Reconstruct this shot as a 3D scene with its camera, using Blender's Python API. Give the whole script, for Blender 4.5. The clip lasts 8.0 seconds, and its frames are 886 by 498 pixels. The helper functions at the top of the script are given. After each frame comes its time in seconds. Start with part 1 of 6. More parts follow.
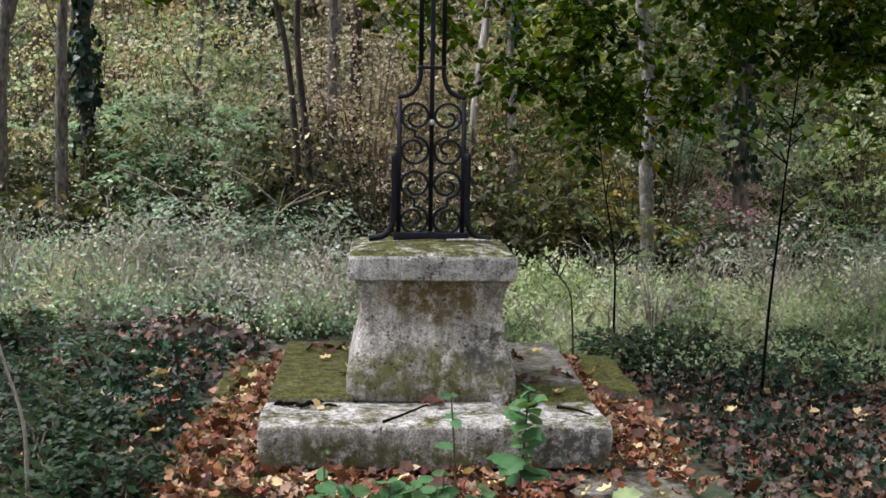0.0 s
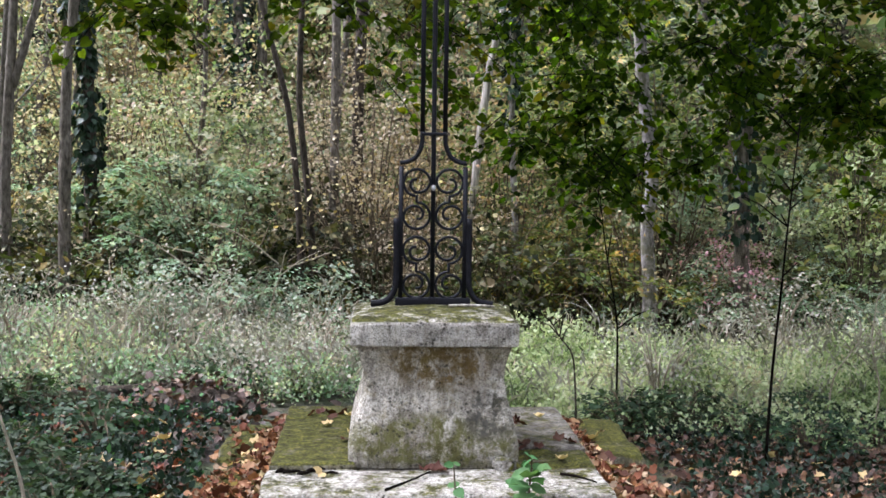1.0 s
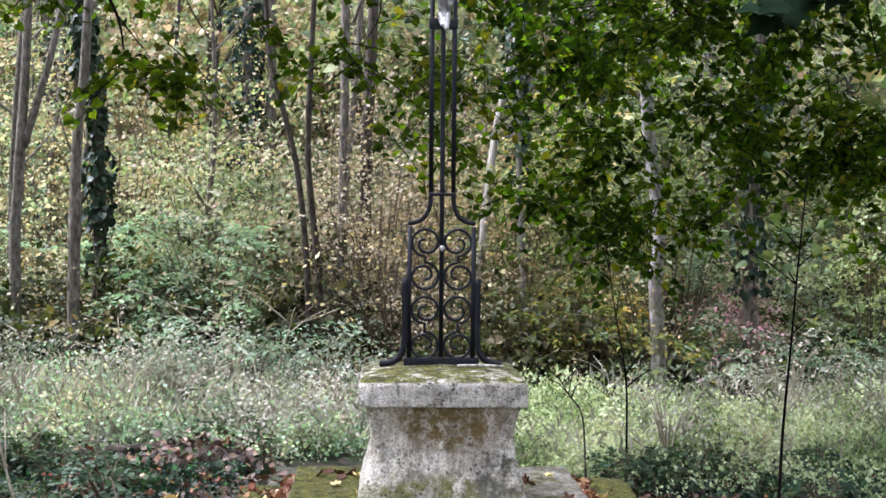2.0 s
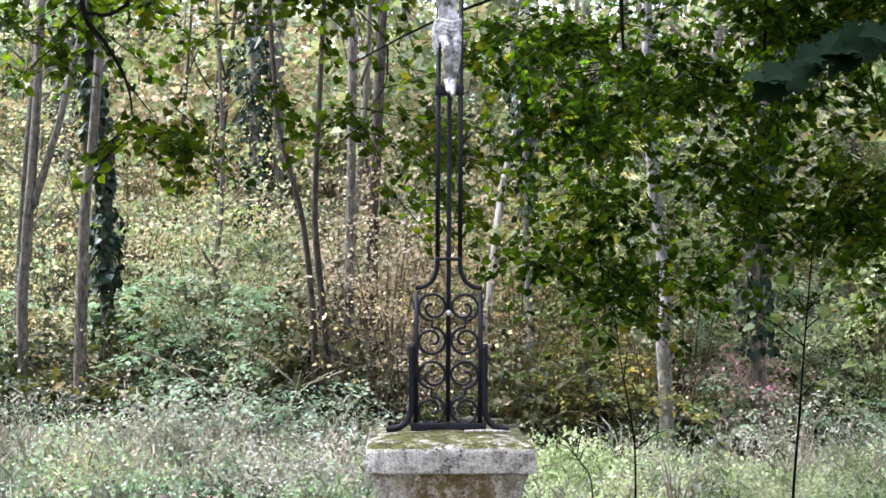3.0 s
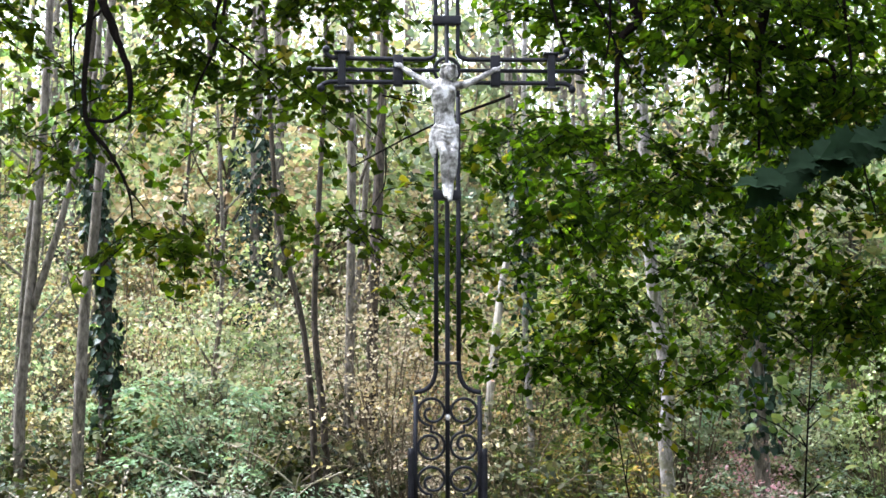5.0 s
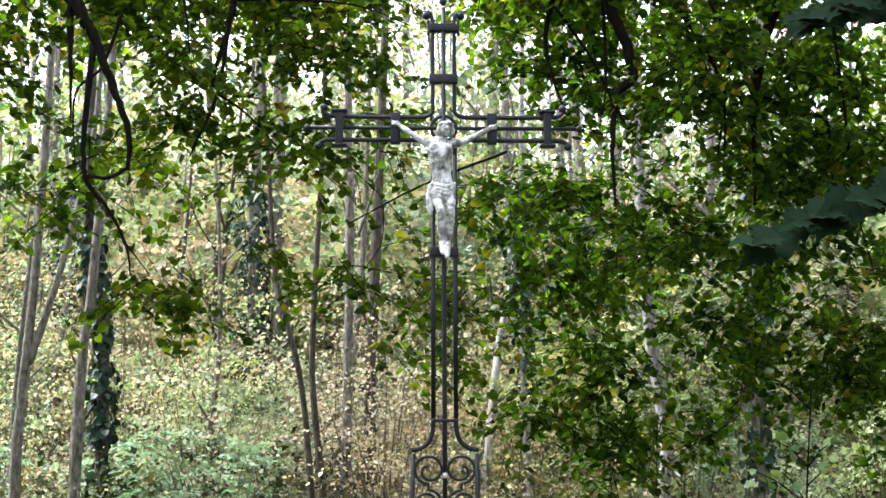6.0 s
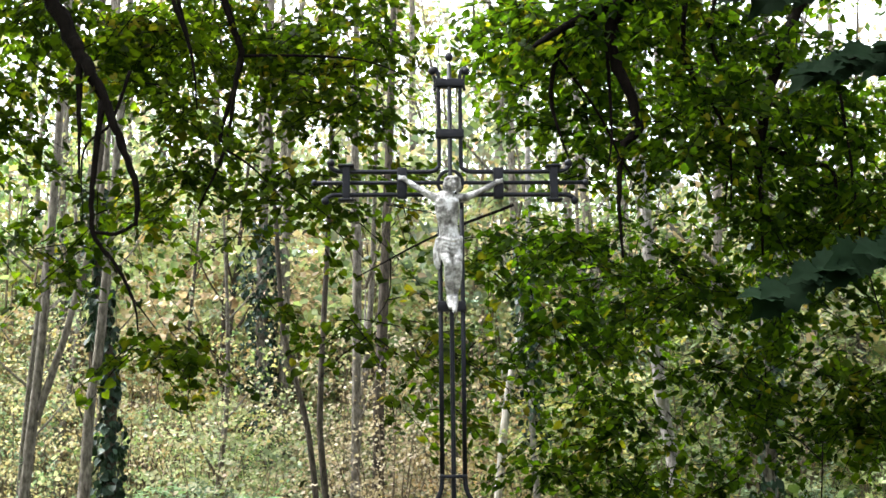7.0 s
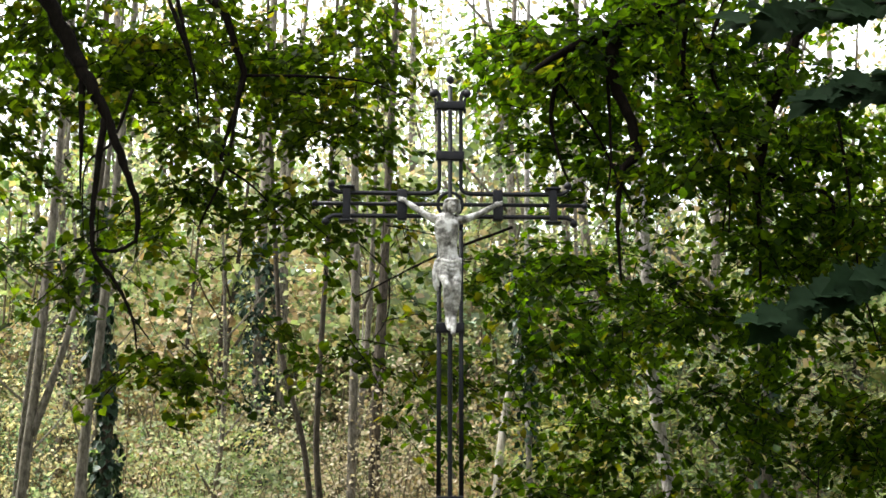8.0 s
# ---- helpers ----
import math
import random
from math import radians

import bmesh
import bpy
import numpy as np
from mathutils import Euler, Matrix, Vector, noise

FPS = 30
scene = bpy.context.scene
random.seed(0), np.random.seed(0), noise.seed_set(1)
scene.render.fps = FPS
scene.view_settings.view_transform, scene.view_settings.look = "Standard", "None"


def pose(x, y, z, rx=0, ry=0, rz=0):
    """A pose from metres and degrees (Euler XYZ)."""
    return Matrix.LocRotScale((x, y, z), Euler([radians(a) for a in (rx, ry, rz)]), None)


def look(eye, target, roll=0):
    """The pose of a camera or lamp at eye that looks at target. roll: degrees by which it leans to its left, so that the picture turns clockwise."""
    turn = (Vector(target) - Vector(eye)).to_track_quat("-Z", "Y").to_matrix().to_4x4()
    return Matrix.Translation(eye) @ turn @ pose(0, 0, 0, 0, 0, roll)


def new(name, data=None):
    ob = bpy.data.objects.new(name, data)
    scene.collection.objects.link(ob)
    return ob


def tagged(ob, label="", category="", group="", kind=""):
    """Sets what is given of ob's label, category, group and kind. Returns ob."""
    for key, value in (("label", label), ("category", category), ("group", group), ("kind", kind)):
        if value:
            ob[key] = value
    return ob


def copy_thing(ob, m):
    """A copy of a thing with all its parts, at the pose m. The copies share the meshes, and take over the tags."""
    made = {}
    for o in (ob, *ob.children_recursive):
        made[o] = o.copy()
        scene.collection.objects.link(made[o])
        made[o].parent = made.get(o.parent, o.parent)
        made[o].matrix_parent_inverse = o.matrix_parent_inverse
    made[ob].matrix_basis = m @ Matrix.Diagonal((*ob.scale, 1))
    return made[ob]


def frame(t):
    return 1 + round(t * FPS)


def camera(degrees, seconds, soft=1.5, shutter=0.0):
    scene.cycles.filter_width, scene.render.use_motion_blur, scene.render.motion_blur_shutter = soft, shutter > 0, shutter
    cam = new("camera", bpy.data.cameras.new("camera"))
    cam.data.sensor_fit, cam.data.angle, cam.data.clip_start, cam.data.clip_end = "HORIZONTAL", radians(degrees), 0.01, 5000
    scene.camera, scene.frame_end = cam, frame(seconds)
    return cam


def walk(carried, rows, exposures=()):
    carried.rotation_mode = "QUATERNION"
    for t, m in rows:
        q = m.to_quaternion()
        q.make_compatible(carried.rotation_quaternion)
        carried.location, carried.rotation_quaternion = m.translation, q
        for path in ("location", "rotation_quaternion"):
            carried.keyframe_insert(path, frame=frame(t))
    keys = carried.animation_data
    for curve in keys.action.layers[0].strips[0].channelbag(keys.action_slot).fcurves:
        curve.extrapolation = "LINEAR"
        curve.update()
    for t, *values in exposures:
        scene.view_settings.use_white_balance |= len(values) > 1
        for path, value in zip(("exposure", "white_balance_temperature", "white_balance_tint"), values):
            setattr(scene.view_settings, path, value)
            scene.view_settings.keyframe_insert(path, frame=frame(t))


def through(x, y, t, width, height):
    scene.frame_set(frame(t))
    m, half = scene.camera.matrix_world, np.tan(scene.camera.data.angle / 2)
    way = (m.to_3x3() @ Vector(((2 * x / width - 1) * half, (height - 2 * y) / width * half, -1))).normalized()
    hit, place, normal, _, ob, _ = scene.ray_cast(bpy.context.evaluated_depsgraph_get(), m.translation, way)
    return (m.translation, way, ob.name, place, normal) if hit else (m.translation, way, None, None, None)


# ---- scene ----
cam = camera(40.0, 8.0, 1.6)
PATH = [
    (0, (-0.212, -4.753, 1.4), (-0.102, -2.769, 1.173), 0.9),
    (0.5, (-0.212, -4.747, 1.416), (-0.103, -2.758, 1.235), 0.8),
    (1, (-0.212, -4.753, 1.433), (-0.106, -2.76, 1.299), 0.7),
    (1.5, (-0.214, -4.757, 1.446), (-0.114, -2.762, 1.353), 0.6),
    (3, (-0.216, -4.767, 1.494), (-0.135, -2.769, 1.539), 0.3),
    (3.5, (-0.22, -4.765, 1.507), (-0.139, -2.768, 1.589), 0.1),
    (4, (-0.219, -4.773, 1.52), (-0.14, -2.778, 1.64), -0.2),
    (4.5, (-0.214, -4.774, 1.527), (-0.135, -2.782, 1.686), -0.1),
    (6, (-0.203, -4.792, 1.56), (-0.121, -2.813, 1.84), -0.2),
    (6.5, (-0.206, -4.788, 1.576), (-0.13, -2.816, 1.899), -0.6),
    (7, (-0.203, -4.792, 1.58), (-0.133, -2.826, 1.94), -0.6),
    (7.5, (-0.204, -4.797, 1.583), (-0.134, -2.835, 1.961), -0.1),
    (8, (-0.208, -4.813, 1.58), (-0.135, -2.854, 1.973), 0.1),
]
walk(cam, [(t, look(eye, target, roll)) for t, eye, target, roll in PATH],
     exposures=[(0, 1.90, 5850, 20), (1, 2.30, 5750, 20), (1.7, 2.56, 5700, 20), (3, 2.88, 5600, 21), (4.5, 2.97, 5700, 16), (6, 3.07, 5800, 11), (7, 2.86, 6200, 8), (8, 2.52, 6600, 6)])

# ---- light ----
SUN_EL, SUN_AZ = radians(59), radians(290)
world = bpy.data.worlds.new("overcast_sky")
scene.world = world
world.use_nodes = True
wn, wl = world.node_tree.nodes, world.node_tree.links
sky = wn.new("ShaderNodeTexSky")
sky.sky_type, sky.sun_disc = "NISHITA", False
sky.sun_elevation, sky.sun_rotation = SUN_EL, SUN_AZ
sky.air_density, sky.dust_density = 1.2, 3.0
hazy = wn.new("ShaderNodeHueSaturation")
hazy.inputs["Saturation"].default_value = 0.2
hazy.inputs["Value"].default_value = 1.0
wl.new(sky.outputs["Color"], hazy.inputs["Color"])
wl.new(hazy.outputs["Color"], wn["Background"].inputs["Color"])
wn["Background"].inputs["Strength"].default_value = 0.15
sun_data = bpy.data.lights.new("sun", "SUN")
sun_data.energy, sun_data.angle, sun_data.color = 2.1, radians(36), (1.0, 0.975, 0.93)
sun = new("sun", sun_data)
sun.matrix_world = look((10 * math.sin(SUN_AZ) * math.cos(SUN_EL), 10 * math.cos(SUN_AZ) * math.cos(SUN_EL), 10 * math.sin(SUN_EL)), (0, 0, 0))


# ---- small helpers ----
def np_mesh(name, verts, tris, smooth=False):
    verts, tris = np.asarray(verts, float).reshape(-1, 3), np.asarray(tris, int).reshape(-1, 3)
    me = bpy.data.meshes.new(name)
    me.vertices.add(len(verts))
    me.vertices.foreach_set("co", verts.ravel())
    me.loops.add(tris.size)
    me.loops.foreach_set("vertex_index", tris.ravel())
    me.polygons.add(len(tris))
    me.polygons.foreach_set("loop_start", np.arange(0, tris.size, 3))
    me.polygons.foreach_set("loop_total", np.full(len(tris), 3))
    if smooth:
        me.polygons.foreach_set("use_smooth", np.ones(len(tris), bool))
    me.update(calc_edges=True)
    me.validate()
    return me


def piece(name, verts, tris, material, parent=None, label="", smooth=False):
    me = np_mesh(name, verts, tris, smooth)
    me.materials.append(material)
    ob = new(name, me)
    if parent is not None:
        ob.parent = parent
    return tagged(ob, label)


def part(name, bm, material, parent=None, label="", smooth=False):
    me = bpy.data.meshes.new(name)
    bm.to_mesh(me)
    bm.free()
    for p in me.polygons:
        p.use_smooth = smooth
    me.materials.append(material)
    ob = new(name, me)
    if parent is not None:
        ob.parent = parent
    return tagged(ob, label)


def base(name, place, label, category, group="", kind=""):
    ob = new(name)
    ob.location = place
    ob.empty_display_size = 0.1
    return tagged(ob, label, category, group, kind)


class Soup:
    """Vertices and triangles gathered for one mesh."""

    def __init__(self):
        self.v, self.f, self.n = [], [], 0

    def add(self, v, f):
        v = np.asarray(v, float).reshape(-1, 3)
        self.v.append(v)
        self.f.append(np.asarray(f, int).reshape(-1, 3) + self.n)
        self.n += len(v)

    def out(self):
        return np.concatenate(self.v), np.concatenate(self.f)

    def count(self):
        return self.n


def unit(a):
    a = np.asarray(a, float)
    return a / np.maximum(np.linalg.norm(a, axis=-1, keepdims=True), 1e-9)


def curve_points(points, steps=6):
    """A smooth line through the points (Catmull-Rom)."""
    p = np.asarray(points, float)
    p = np.vstack([2 * p[0] - p[1], p, 2 * p[-1] - p[-2]])
    out = []
    for i in range(1, len(p) - 2):
        for s in np.linspace(0, 1, steps, endpoint=False):
            out.append(0.5 * (2 * p[i] + (p[i + 1] - p[i - 1]) * s + (2 * p[i - 1] - 5 * p[i] + 4 * p[i + 1] - p[i + 2]) * s ** 2
                              + (3 * p[i] - p[i - 1] - 3 * p[i + 1] + p[i + 2]) * s ** 3))
    out.append(p[-2])
    return np.array(out)


def tube(points, radii, sides=8, up=(0, 1, 0), rough=0.0, rng=None, turn=0.0, flat=1.0):
    """A tube along the points, with its ends closed. flat: the second axis against the first."""
    p = np.asarray(points, float)
    r = np.interp(np.linspace(0, 1, len(p)), np.linspace(0, 1, len(np.atleast_1d(radii))), np.atleast_1d(radii))
    t = unit(np.gradient(p, axis=0))
    a = np.asarray(up, float)
    if np.abs(t @ a).max() > 0.97:
        a = np.array([1.0, 0.02, 0.0]) if abs(a[0]) < 0.5 else np.array([0.0, 0.03, 1.0])
    u = unit(np.cross(t, a))
    w = unit(np.cross(u, t))
    ang = np.arange(sides) / sides * 2 * np.pi + turn
    rr = r[:, None] * np.ones(sides)
    if rough and rng is not None:
        rr = rr * (1 + rough * rng.normal(size=rr.shape))
    v = p[:, None] + rr[..., None] * (np.cos(ang)[None, :, None] * u[:, None] + flat * np.sin(ang)[None, :, None] * w[:, None])
    n, f = len(p), []
    for i in range(n - 1):
        for j in range(sides):
            k = (j + 1) % sides
            f += [(i * sides + j, i * sides + k, (i + 1) * sides + k), (i * sides + j, (i + 1) * sides + k, (i + 1) * sides + j)]
    v = np.vstack([v.reshape(-1, 3), p[:1], p[-1:]])
    for j in range(sides):
        k = (j + 1) % sides
        f += [(n * sides, k, j), (n * sides + 1, (n - 1) * sides + j, (n - 1) * sides + k)]
    return v, np.array(f)


def ball(c, r, nu=10, nv=7, squash=(1, 1, 1)):
    v, f = [], []
    for i in range(nv + 1):
        th = np.pi * i / nv
        for j in range(nu):
            ph = 2 * np.pi * j / nu
            v.append((c[0] + r * squash[0] * np.sin(th) * np.cos(ph), c[1] + r * squash[1] * np.sin(th) * np.sin(ph), c[2] + r * squash[2] * np.cos(th)))
    for i in range(nv):
        for j in range(nu):
            k = (j + 1) % nu
            f += [(i * nu + j, (i + 1) * nu + j, (i + 1) * nu + k), (i * nu + j, (i + 1) * nu + k, i * nu + k)]
    return v, f


# leaf outlines: along, across, lift
OVAL = (np.array([(0, 0, 0), (.2, -.40, .07), (.62, -.36, .06), (1, 0, -.1), (.62, .36, .06), (.2, .40, .07)]), np.array([(0, 1, 2), (0, 2, 3), (0, 3, 4), (0, 4, 5)]))
_TEETH = [(.06, .10), (.14, .30), (.24, .27), (.34, .40), (.44, .31), (.54, .37), (.64, .25), (.74, .27), (.84, .13), (1, 0)]
_RIM = [(0, 0, 0)] + [(u, -w, .05) for u, w in _TEETH[:-1]] + [(1, 0, -.1)] + [(u, w, .05) for u, w in _TEETH[-2::-1]]
TOOTHED = (np.array([(.42, 0, -.02)] + _RIM), np.array([(0, i + 1, (i + 1) % len(_RIM) + 1) for i in range(len(_RIM))]))
HEART = (np.array([(.08, 0, -.03), (-.06, -.20, .02), (.08, -.42, .06), (.42, -.46, .05), (.74, -.27, .02), (1.02, 0, -.08), (.74, .27, .02), (.42, .46, .05), (.08, .42, .06), (-.06, .20, .02)]), np.array([(0, i, i + 1) for i in range(1, 9)]))
_LOBES = [(.0, .06), (-.04, .22), (.10, .30), (.06, .50), (.24, .40), (.40, .52), (.46, .34), (.62, .36), (.70, .18), (1.02, 0)]
_EDGE = [(u, -w, .04) for u, w in _LOBES[:-1]] + [(1.02, 0, -.08)] + [(u, w, .04) for u, w in _LOBES[-2::-1]]
BROAD = (np.array([(.35, 0, -.02)] + _EDGE), np.array([(0, i + 1, (i + 1) % len(_EDGE) + 1) for i in range(len(_EDGE))]))
DIAM = (np.array([(0, 0, 0), (.45, -.36, .06), (1, 0, -.06), (.45, .36, .06)]), np.array([(0, 1, 2), (0, 2, 3)]))
GRASS = (np.array([(0, 0, 0), (.5, -.02, .03), (1, 0, -.2), (.5, .02, .03)]), np.array([(0, 1, 2), (0, 2, 3)]))
LANCE = (np.array([(0, 0, 0), (.4, -.13, .03), (1, 0, -.12), (.4, .13, .03)]), np.array([(0, 1, 2), (0, 2, 3)]))


def lobed(seed, curl):
    """A dry five-lobed leaf, curled."""
    r = np.random.default_rng(seed)
    v = [(0.42, 0, 0)]
    for i in range(15):
        a = -np.pi + (i + 0.5) / 15 * 2 * np.pi
        far = (0.50 if i % 3 == 1 else 0.43) * (1 + 0.09 * r.normal())
        if i in (0, 14):
            far = 0.3
        x, y = 0.42 + far * np.cos(a), far * np.sin(a)
        v.append((x, y, curl * (far ** 2) * (1.2 + r.normal() * 0.6) + 0.12 * curl * r.normal()))
    f = [(0, i + 1, (i + 1) % 15 + 1) for i in range(15)]
    return np.array(v), np.array(f)


def leaves(pos, along, normal, size, shape):
    """Many leaves as one heap of triangles."""
    tv, tf = shape
    along = unit(along)
    side = unit(np.cross(normal, along))
    normal = np.cross(along, side)
    size = np.broadcast_to(size, (len(pos),))
    v = pos[:, None] + size[:, None, None] * (tv[None, :, :1] * along[:, None] + tv[None, :, 1:2] * side[:, None] + tv[None, :, 2:] * normal[:, None])
    f = tf[None] + (np.arange(len(pos)) * len(tv))[:, None, None]
    return v.reshape(-1, 3), f.reshape(-1, 3)


def in_ball(rng, n):
    d = unit(rng.normal(size=(n, 3)))
    return d * rng.uniform(size=(n, 1)) ** (1 / 2.6)


def sprays(rng, centre, radii, twigs, per=10, size=0.065, length=0.4, droop=0.35, shape=OVAL, leafsoup=None, twigsoup=None, tilt=0.55, spread=0.03, tuft=0):
    """Leafy twigs that fill an uneven cloud."""
    if tuft:
        # several twigs to a branchlet, with gaps between the branchlets
        heart = in_ball(rng, max(2, twigs // tuft)) * np.asarray(radii)
        start = np.asarray(centre) + heart[rng.integers(0, len(heart), twigs)] + rng.normal(0, .10, (twigs, 3)) * (1.3, 1.0, .55)
    else:
        start = np.asarray(centre) + in_ball(rng, twigs) * np.asarray(radii)
    a = rng.uniform(0, 2 * np.pi, twigs)
    d = np.stack([np.cos(a), np.sin(a), rng.normal(-droop, 0.3, twigs)], 1)
    d = unit(d)
    ln = length * rng.uniform(0.6, 1.3, twigs)
    s = (np.arange(per) + 0.6) / per
    pos = start[:, None] + d[:, None] * (ln[:, None] * s[None])[..., None]
    pos[..., 2] -= (ln[:, None] * s[None] ** 2) * droop * 0.7
    if twigsoup is not None:
        for i in range(twigs):
            twigsoup.add(*tube(np.vstack([start[i], pos[i, per // 2], pos[i, -1]]), [0.0045, 0.0015], 3))
    side = unit(np.cross(d, (0, 0, 1.0)))[:, None] * np.where(np.arange(per) % 2 == 0, 1, -1)[None, :, None]
    along = 0.9 * side + 0.6 * d[:, None] + rng.normal(0, 0.35, (twigs, per, 3))
    along[..., 2] -= 0.35
    nrm = rng.normal(0, tilt, (twigs, per, 3)) + np.array([0, 0, 1.0])
    sz = size * rng.uniform(0.55, 1.25, (twigs, per))
    pos = pos + rng.normal(0, spread, pos.shape)
    leafsoup.add(*leaves(pos.reshape(-1, 3), along.reshape(-1, 3), unit(nrm.reshape(-1, 3)), sz.ravel(), shape))


# ---- materials ----
def material(name):
    m = bpy.data.materials.new(name)
    m.use_nodes = True
    return m, m.node_tree.nodes, m.node_tree.links, m.node_tree.nodes["Principled BSDF"]


def noise_node(nodes, links, scale, detail=6, rough=0.6, vec=None, kind="Object"):
    n = nodes.new("ShaderNodeTexNoise")
    n.inputs["Scale"].default_value, n.inputs["Detail"].default_value, n.inputs["Roughness"].default_value = scale, detail, rough
    if vec is None:
        c = nodes.new("ShaderNodeTexCoord")
        vec = c.outputs[kind]
    links.new(vec, n.inputs["Vector"])
    return n


def ramp(nodes, links, fac, stops):
    r = nodes.new("ShaderNodeValToRGB")
    e = r.color_ramp.elements
    while len(e) < len(stops):
        e.new(0.5)
    for el, (p, c) in zip(e, stops):
        el.position, el.color = p, (*c, 1)
    links.new(fac, r.inputs["Fac"])
    return r


def mix(nodes, links, fac, a, b, how="MIX"):
    m = nodes.new("ShaderNodeMix")
    m.data_type, m.blend_type = "RGBA", how
    for sock, val in ((m.inputs[0], fac), (m.inputs[6], a), (m.inputs[7], b)):
        if isinstance(val, (int, float)):
            sock.default_value = val
        elif isinstance(val, tuple):
            sock.default_value = (*val, 1)
        else:
            links.new(val, sock)
    return m.outputs[2]


def math_node(nodes, links, op, a, b=0.0):
    m = nodes.new("ShaderNodeMath")
    m.operation = op
    m.use_clamp = op in ("MULTIPLY", "ADD", "SUBTRACT")
    for sock, val in zip(m.inputs, (a, b)):
        if isinstance(val, (int, float)):
            sock.default_value = val
        else:
            links.new(val, sock)
    return m.outputs[0]


def relief(nodes, links, bsdf, height, strength=0.4, distance=0.01):
    b = nodes.new("ShaderNodeBump")
    b.inputs["Strength"].default_value, b.inputs["Distance"].default_value = strength, distance
    links.new(height, b.inputs["Height"])
    links.new(b.outputs["Normal"], bsdf.inputs["Normal"])


def stone_material(name, pale, dark, moss_amount, moss_up, ochre=0.35, stains=()):
    """Weathered limestone: grey patches, ochre lichen, black pits, moss where it can lie. stains: centre, size and tone of old stains."""
    m, n, l, b = material(name)
    tc = n.new("ShaderNodeTexCoord")
    vec = tc.outputs["Object"]
    big = noise_node(n, l, 6, 6, 0.68, vec)
    big.inputs["Distortion"].default_value = 0.5
    mid = noise_node(n, l, 26, 10, 0.78, vec)
    fine = noise_node(n, l, 150, 5, 0.7, vec)
    col = ramp(n, l, big.outputs["Fac"], [(0.40, dark), (0.5, tuple(0.52 * (p + d) for p, d in zip(pale, dark))), (0.59, pale)]).outputs["Color"]
    col = mix(n, l, 0.85, col, ramp(n, l, mid.outputs["Fac"], [(0.40, (.46, .44, .41)), (0.48, (.88, .86, .82)), (0.58, (1.25, 1.23, 1.18))]).outputs["Color"], "MULTIPLY")
    col = mix(n, l, 0.7, col, ramp(n, l, fine.outputs["Fac"], [(0.42, (.42, .41, .39)), (0.53, (1.05, 1.05, 1.05))]).outputs["Color"], "MULTIPLY")
    runs = n.new("ShaderNodeMapping")
    runs.inputs["Scale"].default_value = (1, 1, 0.12)
    l.new(vec, runs.inputs["Vector"])
    rn = noise_node(n, l, 22, 5, 0.6, runs.outputs["Vector"])
    col = mix(n, l, math_node(n, l, "MULTIPLY", ramp(n, l, rn.outputs["Fac"], [(0.53, (0, 0, 0)), (0.66, (1, 1, 1))]).outputs["Color"], 0.5), col, (.13, .12, .10))
    pale_runs = math_node(n, l, "MULTIPLY", ramp(n, l, rn.outputs["Fac"], [(0.33, (1, 1, 1)), (0.43, (0, 0, 0))]).outputs["Color"], 0.22)
    col = mix(n, l, pale_runs, col, (.62, .61, .57))
    lich = noise_node(n, l, 13, 9, 0.78, vec)
    lich.inputs["Distortion"].default_value = 0.8
    lf = ramp(n, l, lich.outputs["Fac"], [(0.52, (0, 0, 0)), (0.62, (1, 1, 1))]).outputs["Color"]
    col = mix(n, l, math_node(n, l, "MULTIPLY", lf, ochre), col, (.25, .20, .08))
    white = ramp(n, l, noise_node(n, l, 40, 6, 0.75, vec).outputs["Fac"], [(0.60, (0, 0, 0)), (0.68, (1, 1, 1))]).outputs["Color"]
    col = mix(n, l, math_node(n, l, "MULTIPLY", white, 0.35), col, (.60, .59, .55))
    for place, size, tone in stains:
        mp = n.new("ShaderNodeMapping")
        mp.vector_type = "TEXTURE"
        mp.inputs["Location"].default_value, mp.inputs["Scale"].default_value = place, size
        l.new(vec, mp.inputs["Vector"])
        ln = n.new("ShaderNodeVectorMath")
        ln.operation = "LENGTH"
        l.new(mp.outputs["Vector"], ln.inputs[0])
        edge = math_node(n, l, "SUBTRACT", 1.0, ln.outputs["Value"])
        sf = math_node(n, l, "MULTIPLY", ramp(n, l, edge, [(0.0, (0, 0, 0)), (0.35, (1, 1, 1))]).outputs["Color"],
                       ramp(n, l, noise_node(n, l, 20, 9, 0.78, vec).outputs["Fac"], [(0.42, (0, 0, 0)), (0.54, (1, 1, 1))]).outputs["Color"])
        col = mix(n, l, sf, col, tone)
    v = n.new("ShaderNodeTexVoronoi")
    v.inputs["Scale"].default_value = 48
    l.new(vec, v.inputs["Vector"])
    vr = noise_node(n, l, 17, 6, 0.7, vec)
    spots = math_node(n, l, "MULTIPLY", ramp(n, l, v.outputs["Distance"], [(0.14, (1, 1, 1)), (0.36, (0, 0, 0))]).outputs["Color"],
                      ramp(n, l, vr.outputs["Fac"], [(0.49, (0, 0, 0)), (0.56, (1, 1, 1))]).outputs["Color"])
    col = mix(n, l, math_node(n, l, "MULTIPLY", spots, 0.85), col, (.04, .038, .03))
    g = n.new("ShaderNodeNewGeometry")
    sep = n.new("ShaderNodeSeparateXYZ")
    l.new(g.outputs["Normal"], sep.inputs[0])
    up = ramp(n, l, sep.outputs["Z"], [(0.35, (1 - moss_up,) * 3), (0.85, (1, 1, 1))]).outputs["Color"]
    mossn = noise_node(n, l, 10, 10, 0.78, vec)
